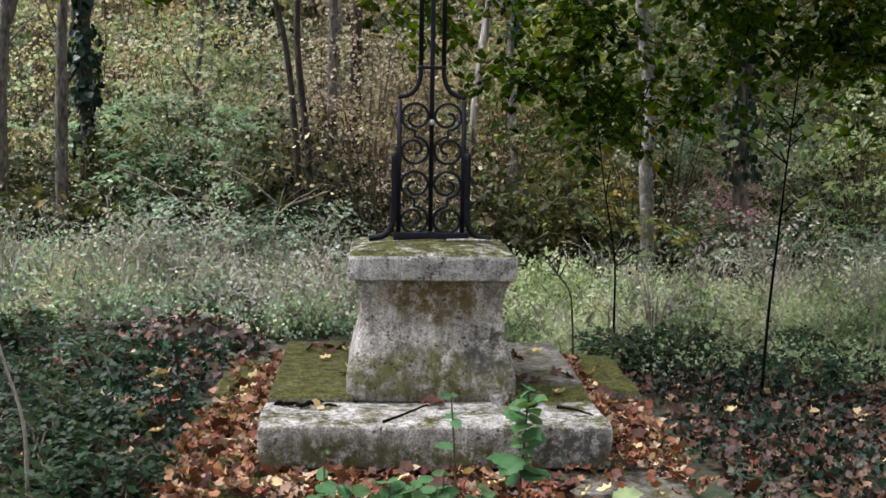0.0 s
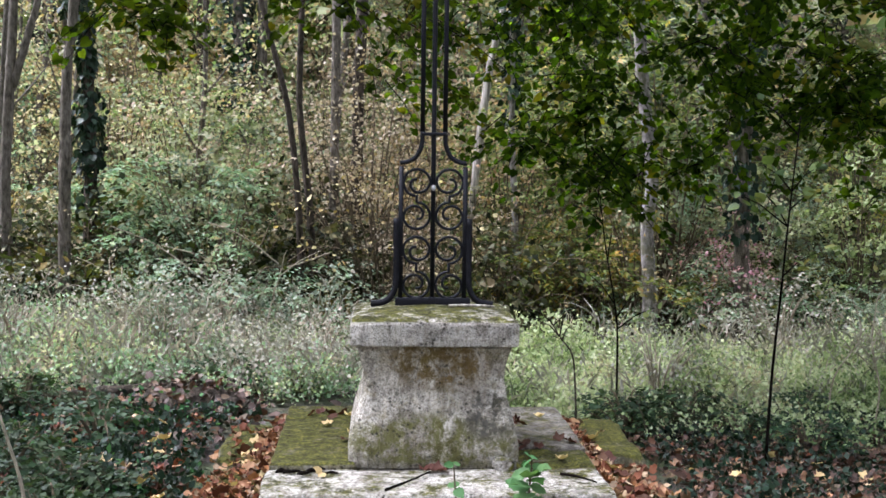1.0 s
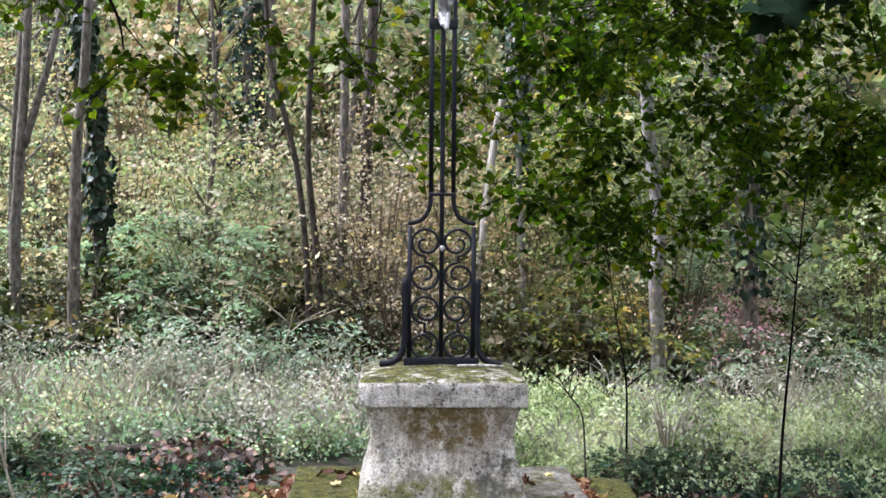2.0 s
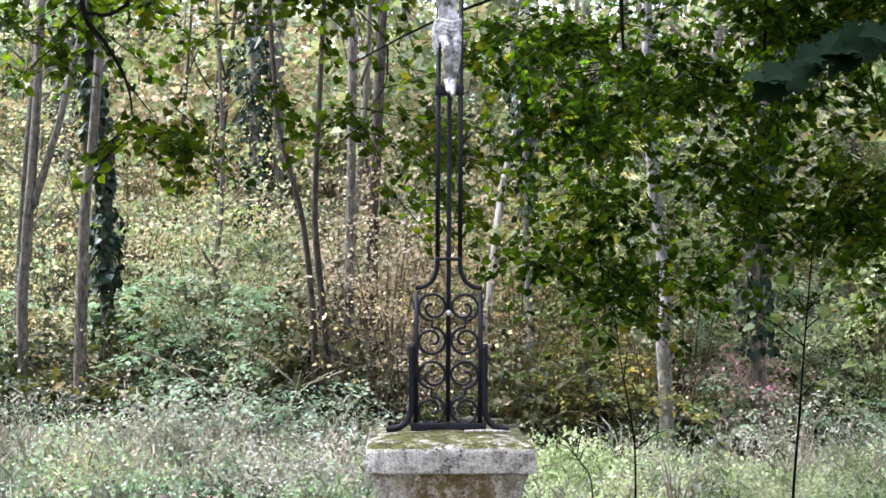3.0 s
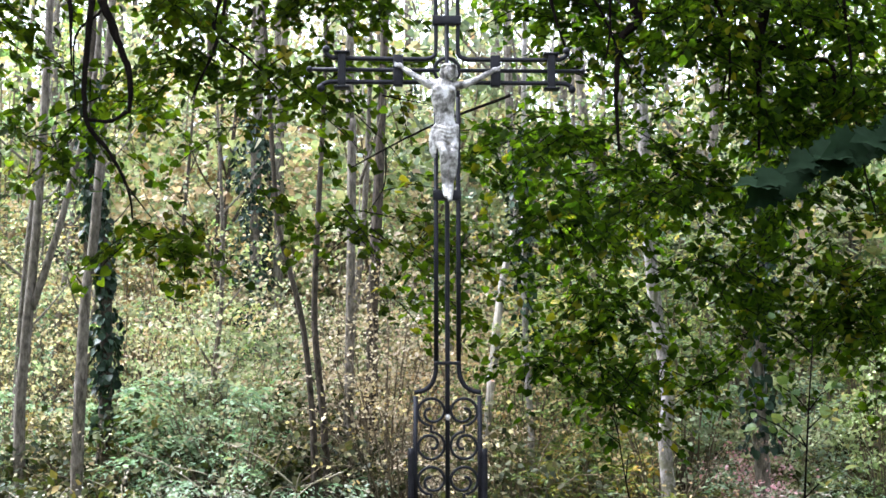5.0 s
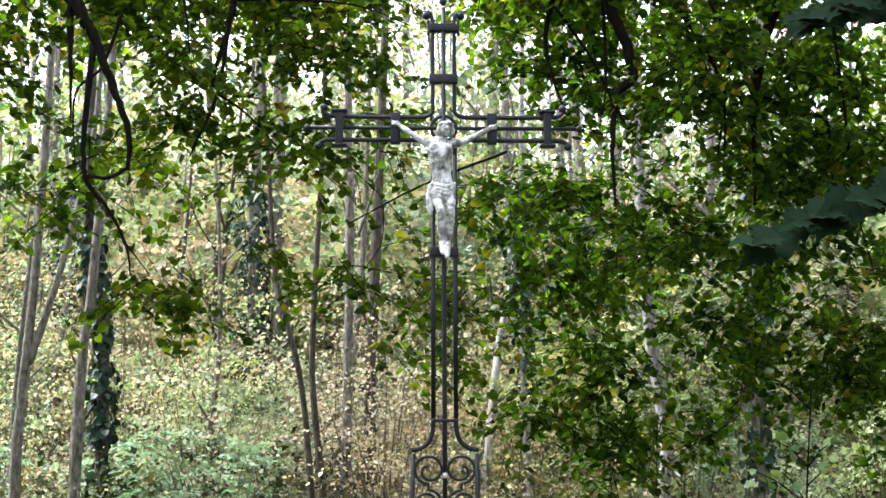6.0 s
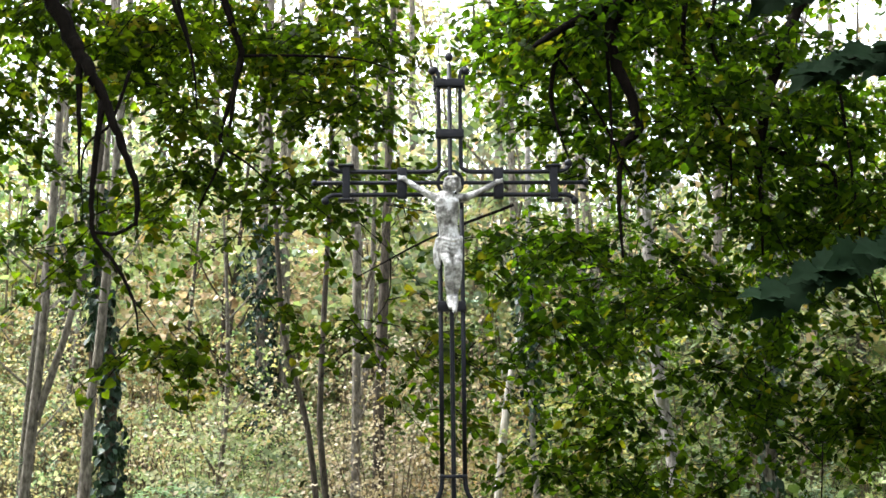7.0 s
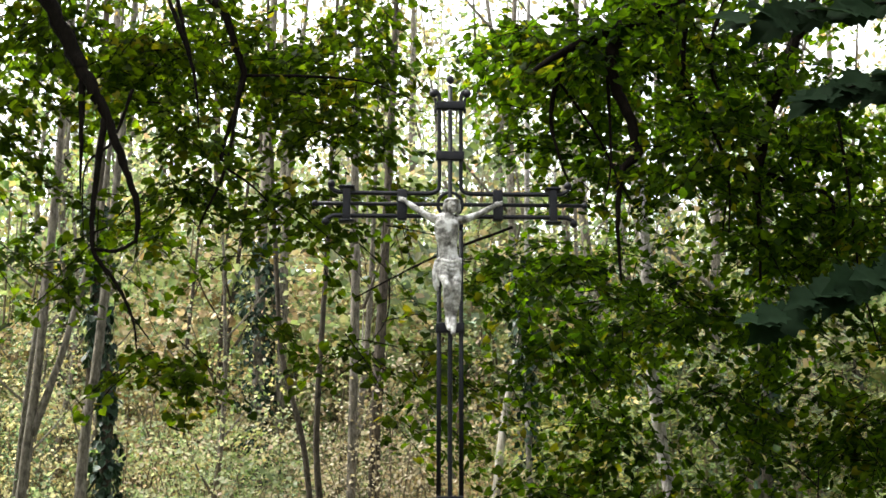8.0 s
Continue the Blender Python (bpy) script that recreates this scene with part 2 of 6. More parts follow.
    mf = ramp(n, l, mossn.outputs["Fac"], [(0.57 - moss_amount * 0.3, (0, 0, 0)), (0.68 - moss_amount * 0.3, (1, 1, 1))]).outputs["Color"]
    mossf = math_node(n, l, "MULTIPLY", mf, up)
    mossvar = ramp(n, l, noise_node(n, l, 18, 6, 0.7, vec).outputs["Fac"], [(0.38, (.30, .30, .28)), (0.6, (1.1, 1.1, 1.0))]).outputs["Color"]
    mosscol = ramp(n, l, noise_node(n, l, 85, 6, 0.75, vec).outputs["Fac"], [(0.34, (.018, .022, .004)), (0.5, (.078, .080, .013)), (0.66, (.19, .175, .034))]).outputs["Color"]
    mosscol = mix(n, l, 1.0, mosscol, mossvar, "MULTIPLY")
    col = mix(n, l, mossf, col, mosscol)
    run = n.new("ShaderNodeMapping")
    run.inputs["Scale"].default_value = (1, 1, .14)
    l.new(vec, run.inputs["Vector"])
    streak = noise_node(n, l, 42, 6, 0.7, run.outputs["Vector"])
    col = mix(n, l, 0.75, col, ramp(n, l, streak.outputs["Fac"], [(0.36, (.62, .60, .55)), (0.52, (1, 1, 1)), (0.66, (1.16, 1.15, 1.12))]).outputs["Color"], "MULTIPLY")
    pits = noise_node(n, l, 150, 4, 0.6, vec)
    col = mix(n, l, 0.8, col, ramp(n, l, pits.outputs["Fac"], [(0.33, (.35, .33, .30)), (0.42, (1, 1, 1))]).outputs["Color"], "MULTIPLY")
    l.new(col, b.inputs["Base Color"])
    b.inputs["Roughness"].default_value = 0.92
    b.inputs["Specular IOR Level"].default_value = 0.2
    h = math_node(n, l, "ADD", math_node(n, l, "MULTIPLY", mid.outputs["Fac"], 0.6), math_node(n, l, "MULTIPLY", fine.outputs["Fac"], 0.35))
    h = math_node(n, l, "SUBTRACT", h, math_node(n, l, "MULTIPLY", spots, 0.35))
    relief(n, l, b, h, 1.0, 0.02)
    return m


def leaf_material(name, colours, through=0.35, rough=0.5, hue=0.04, shine=0.3, glow=(1.25, 1.3, 0.7), patch=0.0, vary=0.0):
    m, n, l, b = material(name)
    g = n.new("ShaderNodeNewGeometry")
    k = len(colours)
    f = g.outputs["Random Per Island"]
    if patch:
        spray = noise_node(n, l, 2.6, 2, 0.5, g.outputs["Position"])
        wide = n.new("ShaderNodeMapRange")
        wide.inputs[1].default_value, wide.inputs[2].default_value = 0.33, 0.67
        l.new(spray.outputs["Fac"], wide.inputs[0])
        f = math_node(n, l, "ADD", math_node(n, l, "MULTIPLY", f, 1 - patch), math_node(n, l, "MULTIPLY", wide.outputs[0], patch))
    r = ramp(n, l, f, [((i + 0.5) / k, c) for i, c in enumerate(colours)])
    o = n.new("ShaderNodeObjectInfo")
    hs = n.new("ShaderNodeHueSaturation")
    l.new(r.outputs["Color"], hs.inputs["Color"])
    mr = n.new("ShaderNodeMapRange")
    mr.inputs[3].default_value, mr.inputs[4].default_value = 0.5 - hue, 0.5 + hue
    l.new(o.outputs["Random"], mr.inputs[0])
    l.new(mr.outputs[0], hs.inputs["Hue"])
    if vary:
        # paler and duller plants among fresh ones
        for step, sock, mid, amount in ((7.31, "Value", 1.0, vary), (13.7, "Saturation", 1.05, vary * .6)):
            fr = math_node(n, l, "FRACT", math_node(n, l, "MULTIPLY_ADD", o.outputs["Random"], step))
            vr = n.new("ShaderNodeMapRange")
            vr.inputs[3].default_value, vr.inputs[4].default_value = mid - amount, mid + amount
            l.new(fr, vr.inputs[0])
            l.new(vr.outputs[0], hs.inputs[sock])
    blot = noise_node(n, l, 45, 3, 0.6)
    col = mix(n, l, 0.5, hs.outputs["Color"], ramp(n, l, blot.outputs["Fac"], [(0.3, (.55, .52, .45)), (0.6, (1, 1, 1))]).outputs["Color"], "MULTIPLY")
    l.new(col, b.inputs["Base Color"])
    b.inputs["Roughness"].default_value = rough
    b.inputs["Specular IOR Level"].default_value = shine * 0.5
    t = n.new("ShaderNodeBsdfTranslucent")
    l.new(mix(n, l, 1.0, col, glow, "MULTIPLY"), t.inputs["Color"])
    mx = n.new("ShaderNodeMixShader")
    mx.inputs[0].default_value = through
    l.new(b.outputs[0], mx.inputs[1])
    l.new(t.outputs[0], mx.inputs[2])
    l.new(mx.outputs[0], n["Material Output"].inputs["Surface"])
    return m


def bark_material(name, pale, dark, scale=9.0, stretch=0.18, patches=None, shine=0.12):
    m, n, l, b = material(name)
    c = n.new("ShaderNodeTexCoord")
    mp = n.new("ShaderNodeMapping")
    mp.inputs["Scale"].default_value = (1, 1, stretch)
    l.new(c.outputs["Object"], mp.inputs["Vector"])
    a = noise_node(n, l, scale * 4, 8, 0.7, mp.outputs["Vector"])
    w = noise_node(n, l, scale * 0.5, 5, 0.6)
    col = ramp(n, l, a.outputs["Fac"], [(0.35, dark), (0.62, pale)]).outputs["Color"]
    col = mix(n, l, 0.6, col, ramp(n, l, w.outputs["Fac"], [(0.35, (.45, .47, .38)), (0.6, (1, 1, 1))]).outputs["Color"], "MULTIPLY")
    if patches:
        pn = noise_node(n, l, 7, 6, 0.7)
        col = mix(n, l, ramp(n, l, pn.outputs["Fac"], [(0.50, (0, 0, 0)), (0.58, (1, 1, 1))]).outputs["Color"], col, patches)
    l.new(col, b.inputs["Base Color"])
    b.inputs["Roughness"].default_value = 0.9
    b.inputs["Specular IOR Level"].default_value = shine
    relief(n, l, b, a.outputs["Fac"], 0.8, 0.02)
    return m


STONE = stone_material("weathered_limestone", (.60, .57, .51), (.32, .29, .245), 0.14, 0.6, 0.4,
                       (((0.02, -.30, .40), (.24, .2, .14), (.15, .105, .04)), ((0.0, -.31, .10), (.42, .25, .12), (.15, .145, .055)), ((.2, -.3, .2), (.12, .2, .12), (.10, .095, .08))))
STONE_CAP = stone_material("pale_limestone", (.58, .56, .515), (.40, .38, .345), 0.62, 1.0, 0.15)
STONE_SLAB = stone_material("step_limestone", (.60, .58, .535), (.34, .32, .29), 0.34, 0.55, 0.22,
                            (((.1, -.745, .02), (.8, .12, .075), (.12, .118, .055)), ((-.35, -.745, .04), (.3, .12, .09), (.11, .11, .05)), ((.45, -.74, .08), (.2, .12, .10), (.09, .088, .078))))
STONE_MOSSY = stone_material("mossy_limestone", (.26, .235, .19), (.11, .10, .075), 0.80, 0.6, 0.3)
STONE_GREY = stone_material("grey_lichened_limestone", (.24, .225, .20), (.11, .10, .085), 0.30, 0.6, 0.3)

IRON, n_, l_, b_ = material("black_painted_iron")
rust = noise_node(n_, l_, 35, 6, 0.7)
l_.new(ramp(n_, l_, rust.outputs["Fac"], [(0.35, (.004, .004, .006)), (0.6, (.008, .008, .011)), (0.78, (.022, .016, .014))]).outputs["Color"], b_.inputs["Base Color"])
b_.inputs["Metallic"].default_value = 0.0
b_.inputs["Roughness"].default_value = 0.5
b_.inputs["Specular IOR Level"].default_value = 0.16
relief(n_, l_, b_, noise_node(n_, l_, 180, 3, 0.6).outputs["Fac"], 0.35, 0.003)

SILVER, n_, l_, b_ = material("silver_painted_cast_iron")
tarnish = noise_node(n_, l_, 26, 7, 0.7)
l_.new(ramp(n_, l_, tarnish.outputs["Fac"], [(0.40, (.04, .037, .032)), (0.50, (.19, .18, .168)), (0.60, (.42, .41, .395))]).outputs["Color"], b_.inputs["Base Color"])
b_.inputs["Metallic"].default_value = 0.15
b_.inputs["Roughness"].default_value = 0.5
relief(n_, l_, b_, noise_node(n_, l_, 90, 4, 0.6).outputs["Fac"], 0.4, 0.006)

BARK_GREY = bark_material("grey_bark", (.20, .175, .145), (.04, .033, .027), 11, 0.3)
BARK_DARK = bark_material("dark_bark", (.085, .068, .052), (.018, .015, .012), 11, 0.3)
BARK_PALE = bark_material("pale_flaking_bark", (.36, .33, .31), (.085, .075, .07), 10, 0.4, (.13, .125, .085))
BARK_DEAD = bark_material("bleached_dead_wood", (.50, .46, .40), (.10, .085, .07), 12, 0.05)
# bark tone lowered to carry the shade of the crown on the limbs
TWIG = bark_material("shade_dark_bark", (.010, .0075, .006), (.003, .0025, .002), 12, 0.3, None, 0.03)
STEM = bark_material("brown_stem", (.17, .135, .09), (.06, .045, .03), 12, 0.3)
STRAW = bark_material("dry_grey_stem", (.42, .37, .28), (.18, .15, .11), 12, 0.3)

# crown shade mixed into the leaf tones: near-black leaves beside bright ones
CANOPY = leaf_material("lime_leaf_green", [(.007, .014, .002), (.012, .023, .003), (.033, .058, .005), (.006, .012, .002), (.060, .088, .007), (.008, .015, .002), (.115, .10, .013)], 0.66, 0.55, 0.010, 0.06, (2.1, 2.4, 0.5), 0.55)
# dull green taken down to near black, so the near sprays read as shaded
SHADE = leaf_material("dull_shaded_leaf", [(.006, .012, .006), (.008, .016, .008), (.004, .009, .004)], 0.2, 0.8, 0.01, 0.02, (1.6, 1.8, 0.9))
BLUE_GREEN = leaf_material("grey_green_leaf", [(.03, .055, .028), (.09, .14, .075), (.16, .225, .14), (.27, .335, .25), (.17, .24, .13), (.29, .33, .20), (.33, .28, .19)], 0.34, 0.5, 0.025, 0.35, (1.15, 1.3, 1.0), 0.5, .5)
YELLOW_GREEN = leaf_material("yellowing_leaf", [(0.052, 0.077, 0.034), (0.095, 0.129, 0.060), (0.146, 0.189, 0.099), (0.232, 0.258, 0.138), (0.310, 0.301, 0.181), (0.284, 0.215, 0.129), (0.361, 0.267, 0.206)], 0.46, 0.5, 0.03, 0.4, (1.15, 1.25, .9), 0.5, .5)
TAN = leaf_material("tan_autumn_leaf", [(0.140, 0.158, 0.074), (0.149, 0.112, 0.060), (0.260, 0.200, 0.112), (0.391, 0.335, 0.214), (0.446, 0.400, 0.270), (0.372, 0.270, 0.167), (0.279, 0.260, 0.130)], 0.38, 0.55, 0.02, 0.4, (1.2, 1.2, .9), 0.45, .5)
DEEP = leaf_material("deep_green_leaf", [(.014, .028, .010), (.035, .055, .018), (.075, .105, .033), (.14, .165, .06), (.22, .20, .07), (.31, .22, .08)], 0.34, 0.42, 0.02, 0.35, (1.25, 1.3, .7), 0.5, .38)
# leaf tones dark enough to stand for shade between the shrubs
HOLLOW_LEAF = leaf_material("hollow_shade_leaf", [(.008, .013, .005), (.016, .023, .009), (.04, .05, .018), (.08, .08, .03), (.15, .12, .06)], 0.25, 0.5, 0.02, 0.2, (1.25, 1.3, .7), 0.5, .38)
IVY = leaf_material("ivy_leaf", [(.005, .013, .006), (.010, .022, .011), (.018, .038, .020), (.008, .018, .009), (.045, .075, .05)], 0.12, 0.42, 0.015, 0.25)
OCHRE = leaf_material("ochre_autumn_leaf", [(.12, .12, .05), (.20, .155, .07), (.28, .21, .10), (.17, .18, .07), (.11, .13, .05), (.25, .16, .09)], 0.38, 0.5, 0.02, 0.3, (1.2, 1.15, .8), 0.5, .3)
LIGHT = leaf_material("light_green_leaf", [(.08, .11, .05), (.15, .19, .085), (.23, .27, .14), (.31, .34, .21), (.20, .22, .11), (.33, .28, .18)], 0.42, 0.5, 0.02, 0.3, (1.2, 1.25, .85), 0.4, .3)
PINK = leaf_material("pink_red_leaf", [(.40, .19, .25), (.48, .29, .34), (.32, .16, .21), (.46, .34, .35), (.22, .18, .13)], 0.35, 0.55, 0.01)
NETTLE = leaf_material("fresh_green_leaf", [(.09, .13, .05), (.19, .25, .11), (.31, .37, .19), (.42, .47, .28), (.52, .54, .37), (.38, .33, .22)], 0.40, 0.5, 0.025, 0.3, (1.3, 1.3, .85), 0.6)
DRYGRASS = leaf_material("dry_grass", [(.10, .13, .07), (.17, .18, .13), (.27, .27, .22), (.35, .34, .29), (.43, .40, .34), (.36, .28, .24)], 0.3, 0.7, 0.02, 0.15, (1.2, 1.2, .9), 0.6)
LITTER = leaf_material("fallen_leaf_brown", [(.13, .045, .024), (.23, .085, .034), (.06, .026, .015), (.38, .23, .12), (.16, .055, .026), (.035, .018, .012), (.48, .36, .22), (.09, .036, .02), (.28, .13, .05)], 0.10, 0.6, 0.012, 0.3)
LITTER_DARK = leaf_material("old_leaf_litter", [(0.036, 0.020, 0.013), (0.063, 0.031, 0.018), (0.022, 0.015, 0.010), (0.119, 0.053, 0.028), (0.042, 0.039, 0.020), (0.182, 0.105, 0.056)], 0.05, 0.55, 0.012, 0.5)
LITTER_YELLOW = leaf_material("fallen_leaf_yellow", [(.50, .35, .14), (.60, .46, .24), (.42, .27, .09)], 0.15, 0.6, 0.01, 0.2)
FRESH = leaf_material("bright_weed_leaf", [(.035, .095, .032), (.06, .14, .05), (.09, .18, .065)], 0.3, 0.55, 0.02, 0.2)

GROUND, n_, l_, b_ = material("forest_soil")
g1 = noise_node(n_, l_, 0.9, 6, 0.65)
g2 = noise_node(n_, l_, 14, 8, 0.7)
soil = ramp(n_, l_, g2.outputs["Fac"], [(0.3, (.010, .008, .006)), (0.5, (.03, .023, .015)), (0.7, (.08, .056, .032))]).outputs["Color"]
green = ramp(n_, l_, g2.outputs["Fac"], [(0.3, (.020, .032, .012)), (0.5, (.05, .075, .025)), (0.7, (.11, .14, .05))]).outputs["Color"]
l_.new(mix(n_, l_, ramp(n_, l_, g1.outputs["Fac"], [(0.42, (0, 0, 0)), (0.58, (1, 1, 1))]).outputs["Color"], soil, green), b_.inputs["Base Color"])
b_.inputs["Roughness"].default_value = 0.95
relief(n_, l_, b_, g2.outputs["Fac"], 1.0, 0.05)


# ---- ground ----
def ground_z(x, y):
    x, y = np.asarray(x, float), np.asarray(y, float)
    rise = np.clip((y - 7.5) / 4, 0, 1) ** 2 * np.clip(y - 7.5, 0, 48) * 0.17
    dip = -0.03 + 0.05 * np.sin(x * 1.3 + 0.5) * np.cos(y * 0.9)
    bank = 0.07 * np.exp(-((x / 1.5) ** 2 + ((y - 0.1) / 1.6) ** 2) ** 2)
    return rise + dip + bank - 0.06 * np.clip(-y - 1.5, 0, 3)


axis = np.concatenate([-np.geomspace(400, 6.2, 26), np.linspace(-6, 6, 61), np.geomspace(6.2, 400, 26)])
gx, gy = np.meshgrid(axis, axis + 2.0)
gz = ground_z(gx, gy) + 0.012 * np.sin(gx * 9) * np.cos(gy * 8)
gn = len(axis)
quad = np.array([(i * gn + j, i * gn + j + 1, (i + 1) * gn + j + 1, i * gn + j, (i + 1) * gn + j + 1, (i + 1) * gn + j) for i in range(gn - 1) for j in range(gn - 1)])
tagged(piece("ground", np.stack([gx, gy, gz], -1), quad, GROUND, None, smooth=True), "damp woodland soil with moss and rotting leaves", "ground", kind="structure")


# ---- stone monument ----
def worn_block(x0, x1, y0, y1, z0, z1, r=0.018, wear=0.004, cell=0.05, seed=0):
    """A squared stone with rounded, uneven edges."""
    half = np.array([(x1 - x0) / 2, (y1 - y0) / 2, (z1 - z0) / 2])
    mid = np.array([(x0 + x1) / 2, (y0 + y1) / 2, (z0 + z1) / 2])

    def line(h):
        inner = np.linspace(-(h - r), h - r, max(2, int(2 * (h - r) / cell) + 1))
        return np.concatenate([[-h, -h + r * 0.3], inner, [h - r * 0.3, h]])

    L = [line(h) for h in half]
    index, verts, tris = {}, [], []

    def vert(a, b, c):
        key = (a, b, c)
        if key not in index:
            p = np.array([L[0][a], L[1][b], L[2][c]])
            q = np.clip(p, -(half - r), half - r)
            d = p - q
            ln = np.linalg.norm(d)
            nd = d / ln if ln > 1e-9 else np.sign(p) * (np.abs(p) > half - 1e-6)
            if ln > 1e-9:
                p = q + d / ln * r
            w = p + mid
            k = noise.fractal(Vector(w * 9 + seed), 0.9, 2.1, 4) + 0.5 * noise.noise(Vector(w * 38 + seed))
            edge = 1.6 if ln > 1e-9 else 0.8
            index[key] = len(verts)
            verts.append(w + nd * k * wear * edge)
        return index[key]

    n = [len(a) for a in L]
    for ax in range(3):
        o = [i for i in range(3) if i != ax]
        for end in (0, n[ax] - 1):
            for i in range(n[o[0]] - 1):
                for j in range(n[o[1]] - 1):
                    ring = []
                    for di, dj in ((0, 0), (1, 0), (1, 1), (0, 1)):
                        k = [0, 0, 0]
                        k[ax], k[o[0]], k[o[1]] = end, i + di, j + dj
                        ring.append(vert(*k))
                    if (end == 0) == (ax != 1):
                        ring.reverse()
                    tris += [(ring[0], ring[1], ring[2]), (ring[0], ring[2], ring[3])]
    return np.array(verts), np.array(tris)


def stone(name, parent, mat, box, r=0.018, wear=0.004, cell=0.05, label=""):
    v, f = worn_block(*box, r=r, wear=wear, cell=cell, seed=len(name) + box[0] * 7 + box[2] * 3)
    return piece(name, v - np.array(parent.location), f, mat, parent, label, True)


def lofted(profile, cy, rings, corner=0.02, wear=0.003, seed=0.0, depth=0.93):
    """Stacked rounded squares: (height, half width) through a smooth profile."""
    pts = []
    prof = np.array(profile)
    zs = np.interp(np.linspace(0, 1, rings), np.linspace(0, 1, len(prof)), prof[:, 0])
    ws = np.interp(np.linspace(0, 1, rings), np.linspace(0, 1, len(prof)), prof[:, 1])
    m = 12
    unit_line = np.linspace(-1, 1, m, endpoint=False)
    shape = [(a, -1) for a in unit_line] + [(1, a) for a in unit_line] + [(-a, 1) for a in unit_line] + [(-1, -a) for a in unit_line]
    for z, w in zip(zs, ws):
        for a, b in shape:
            p = np.array([a * w, b * w * depth])
            lim = np.array([w - corner, w * depth - corner])
            q = np.clip(p, -lim, lim)
            d = p - q
            ln = np.linalg.norm(d)
            nd = d / ln if ln > 1e-9 else np.array([0.0, 0.0])
            if ln > corner:
                p = q + nd * corner
            k = noise.fractal(Vector((p[0] * 8 + seed, p[1] * 8, z * 8)), 0.9, 2.1, 4) + 0.4 * noise.noise(Vector((p[0] * 36, p[1] * 36 + seed, z * 36)))
            p = p + nd * k * wear
            pts.append((p[0], p[1] + cy, z + k * wear * 0.4))
    s = len(shape)
    f = []
    for i in range(rings - 1):
        for j in range(s):
            k = (j + 1) % s
            f += [(i * s + j, i * s + k, (i + 1) * s + k), (i * s + j, (i + 1) * s + k, (i + 1) * s + j)]
    bottom, top = len(pts), len(pts) + 1
    pts += [(0, cy, zs[0]), (0, cy, zs[-1] + 0.004)]
    for j in range(s):
        k = (j + 1) % s
        f += [(bottom, k, j), (top, (rings - 1) * s + j, (rings - 1) * s + k)]
    return np.array(pts), np.array(f)


lower = base("lower_step", (0, 0.05, 0.0), "low mossy limestone step covered in fallen leaves", "step")
LX0, LX1, LY0, LY1, LZ = -0.88, 0.92, -1.06, 1.20, 0.18
for bx in ((LX0, LX0 + 0.30, -0.98, -0.36, -0.08, LZ - 0.03), (LX0, LX0 + 0.22, -0.34, 0.36, -0.08, LZ - 0.02), (LX0 - 0.03, LX0 + 0.17, 0.38, 1.12, -0.08, LZ)):
    stone("stone", lower, STONE_MOSSY, bx, 0.03, 0.010)
for bx in ((LX1 - 0.24, LX1 - 0.02, -0.5, 0.36, -0.08, LZ - 0.02), (LX1 - 0.16, LX1 + 0.04, 0.38, LY1, -0.08, LZ + 0.02)):
    stone("stone", lower, STONE_MOSSY, bx, 0.03, 0.010)
stone("stone", lower, STONE_GREY, (0.30, LX1 - 0.08, LY0, -0.52, -0.08, LZ - 0.015), 0.025, 0.008)
stone("stone", lower, STONE_GREY, (LX0 + 0.31, 0.29, LY0 + 0.03, -0.53, -0.08, LZ - 0.03), 0.025, 0.008)
stone("core", lower, STONE_GREY, (LX0 + 0.18, LX1 - 0.17, -0.51, 1.15, -0.08, LZ - 0.05), 0.02, 0.006, 0.12)

upper = base("upper_step", (0, 0.03, 0.18), "thick weathered limestone step with moss and lichen", "step")
stone("stone", upper, STONE_SLAB, (-0.61, 0.605, -0.715, -0.365, 0.178, 0.328), 0.011, 0.005, 0.03, "pale worn front stone")
stone("stone", upper, STONE_MOSSY, (-0.605, -0.29, -0.355, 0.47, 0.15, 0.345), 0.014, 0.004, 0.05, "moss-covered stone")
stone("stone", upper, STONE_GREY, (0.29, 0.61, -0.06, 0.47, 0.15, 0.342), 0.014, 0.004, 0.05, "grey lichened stone")
stone("stone", upper, STONE_MOSSY, (0.28, 0.605, -0.355, -0.07, 0.15, 0.338), 0.03, 0.008, 0.04, "bright moss-capped stone")
stone("stone", upper, STONE_MOSSY, (-0.615, -0.01, 0.48, 0.78, 0.15, 0.338), 0.016, 0.005, 0.06)
stone("stone", upper, STONE_GREY, (0.0, 0.615, 0.48, 0.79, 0.15, 0.335), 0.016, 0.005, 0.06)
stone("core", upper, STONE_GREY, (-0.285, 0.285, -0.36, 0.475, 0.15, 0.315), 0.01, 0.003, 0.1)

pedestal = base("pedestal", (0, -0.02, 0.32), "weathered limestone pedestal with hollow curved sides", "pedestal")
off = np.array(pedestal.location)
v, f = lofted([(.318, .313), (.34, .318), (.365, .319), (.392, .318), (.43, .314), (.475, .303), (.53, .285), (.59, .271), (.64, .266), (.69, .270), (.735, .281), (.775, .292)], -0.02, 60, 0.014, 0.0055, 7.7)
piece("die", v - off, f, STONE, pedestal, "concave block with ochre lichen stain", True)
v, f = lofted([(.771, .306), (.774, .313), (.80, .315), (.83, .314), (.852, .313), (.862, .309), (.868, .300), (.876, .272), (.884, .235), (.890, .17), (.894, .08)], -0.02, 44, 0.012, 0.004, 1.3)
piece("cap", v - off, f, STONE_CAP, pedestal, "pale rounded capstone, mossy on top", True)
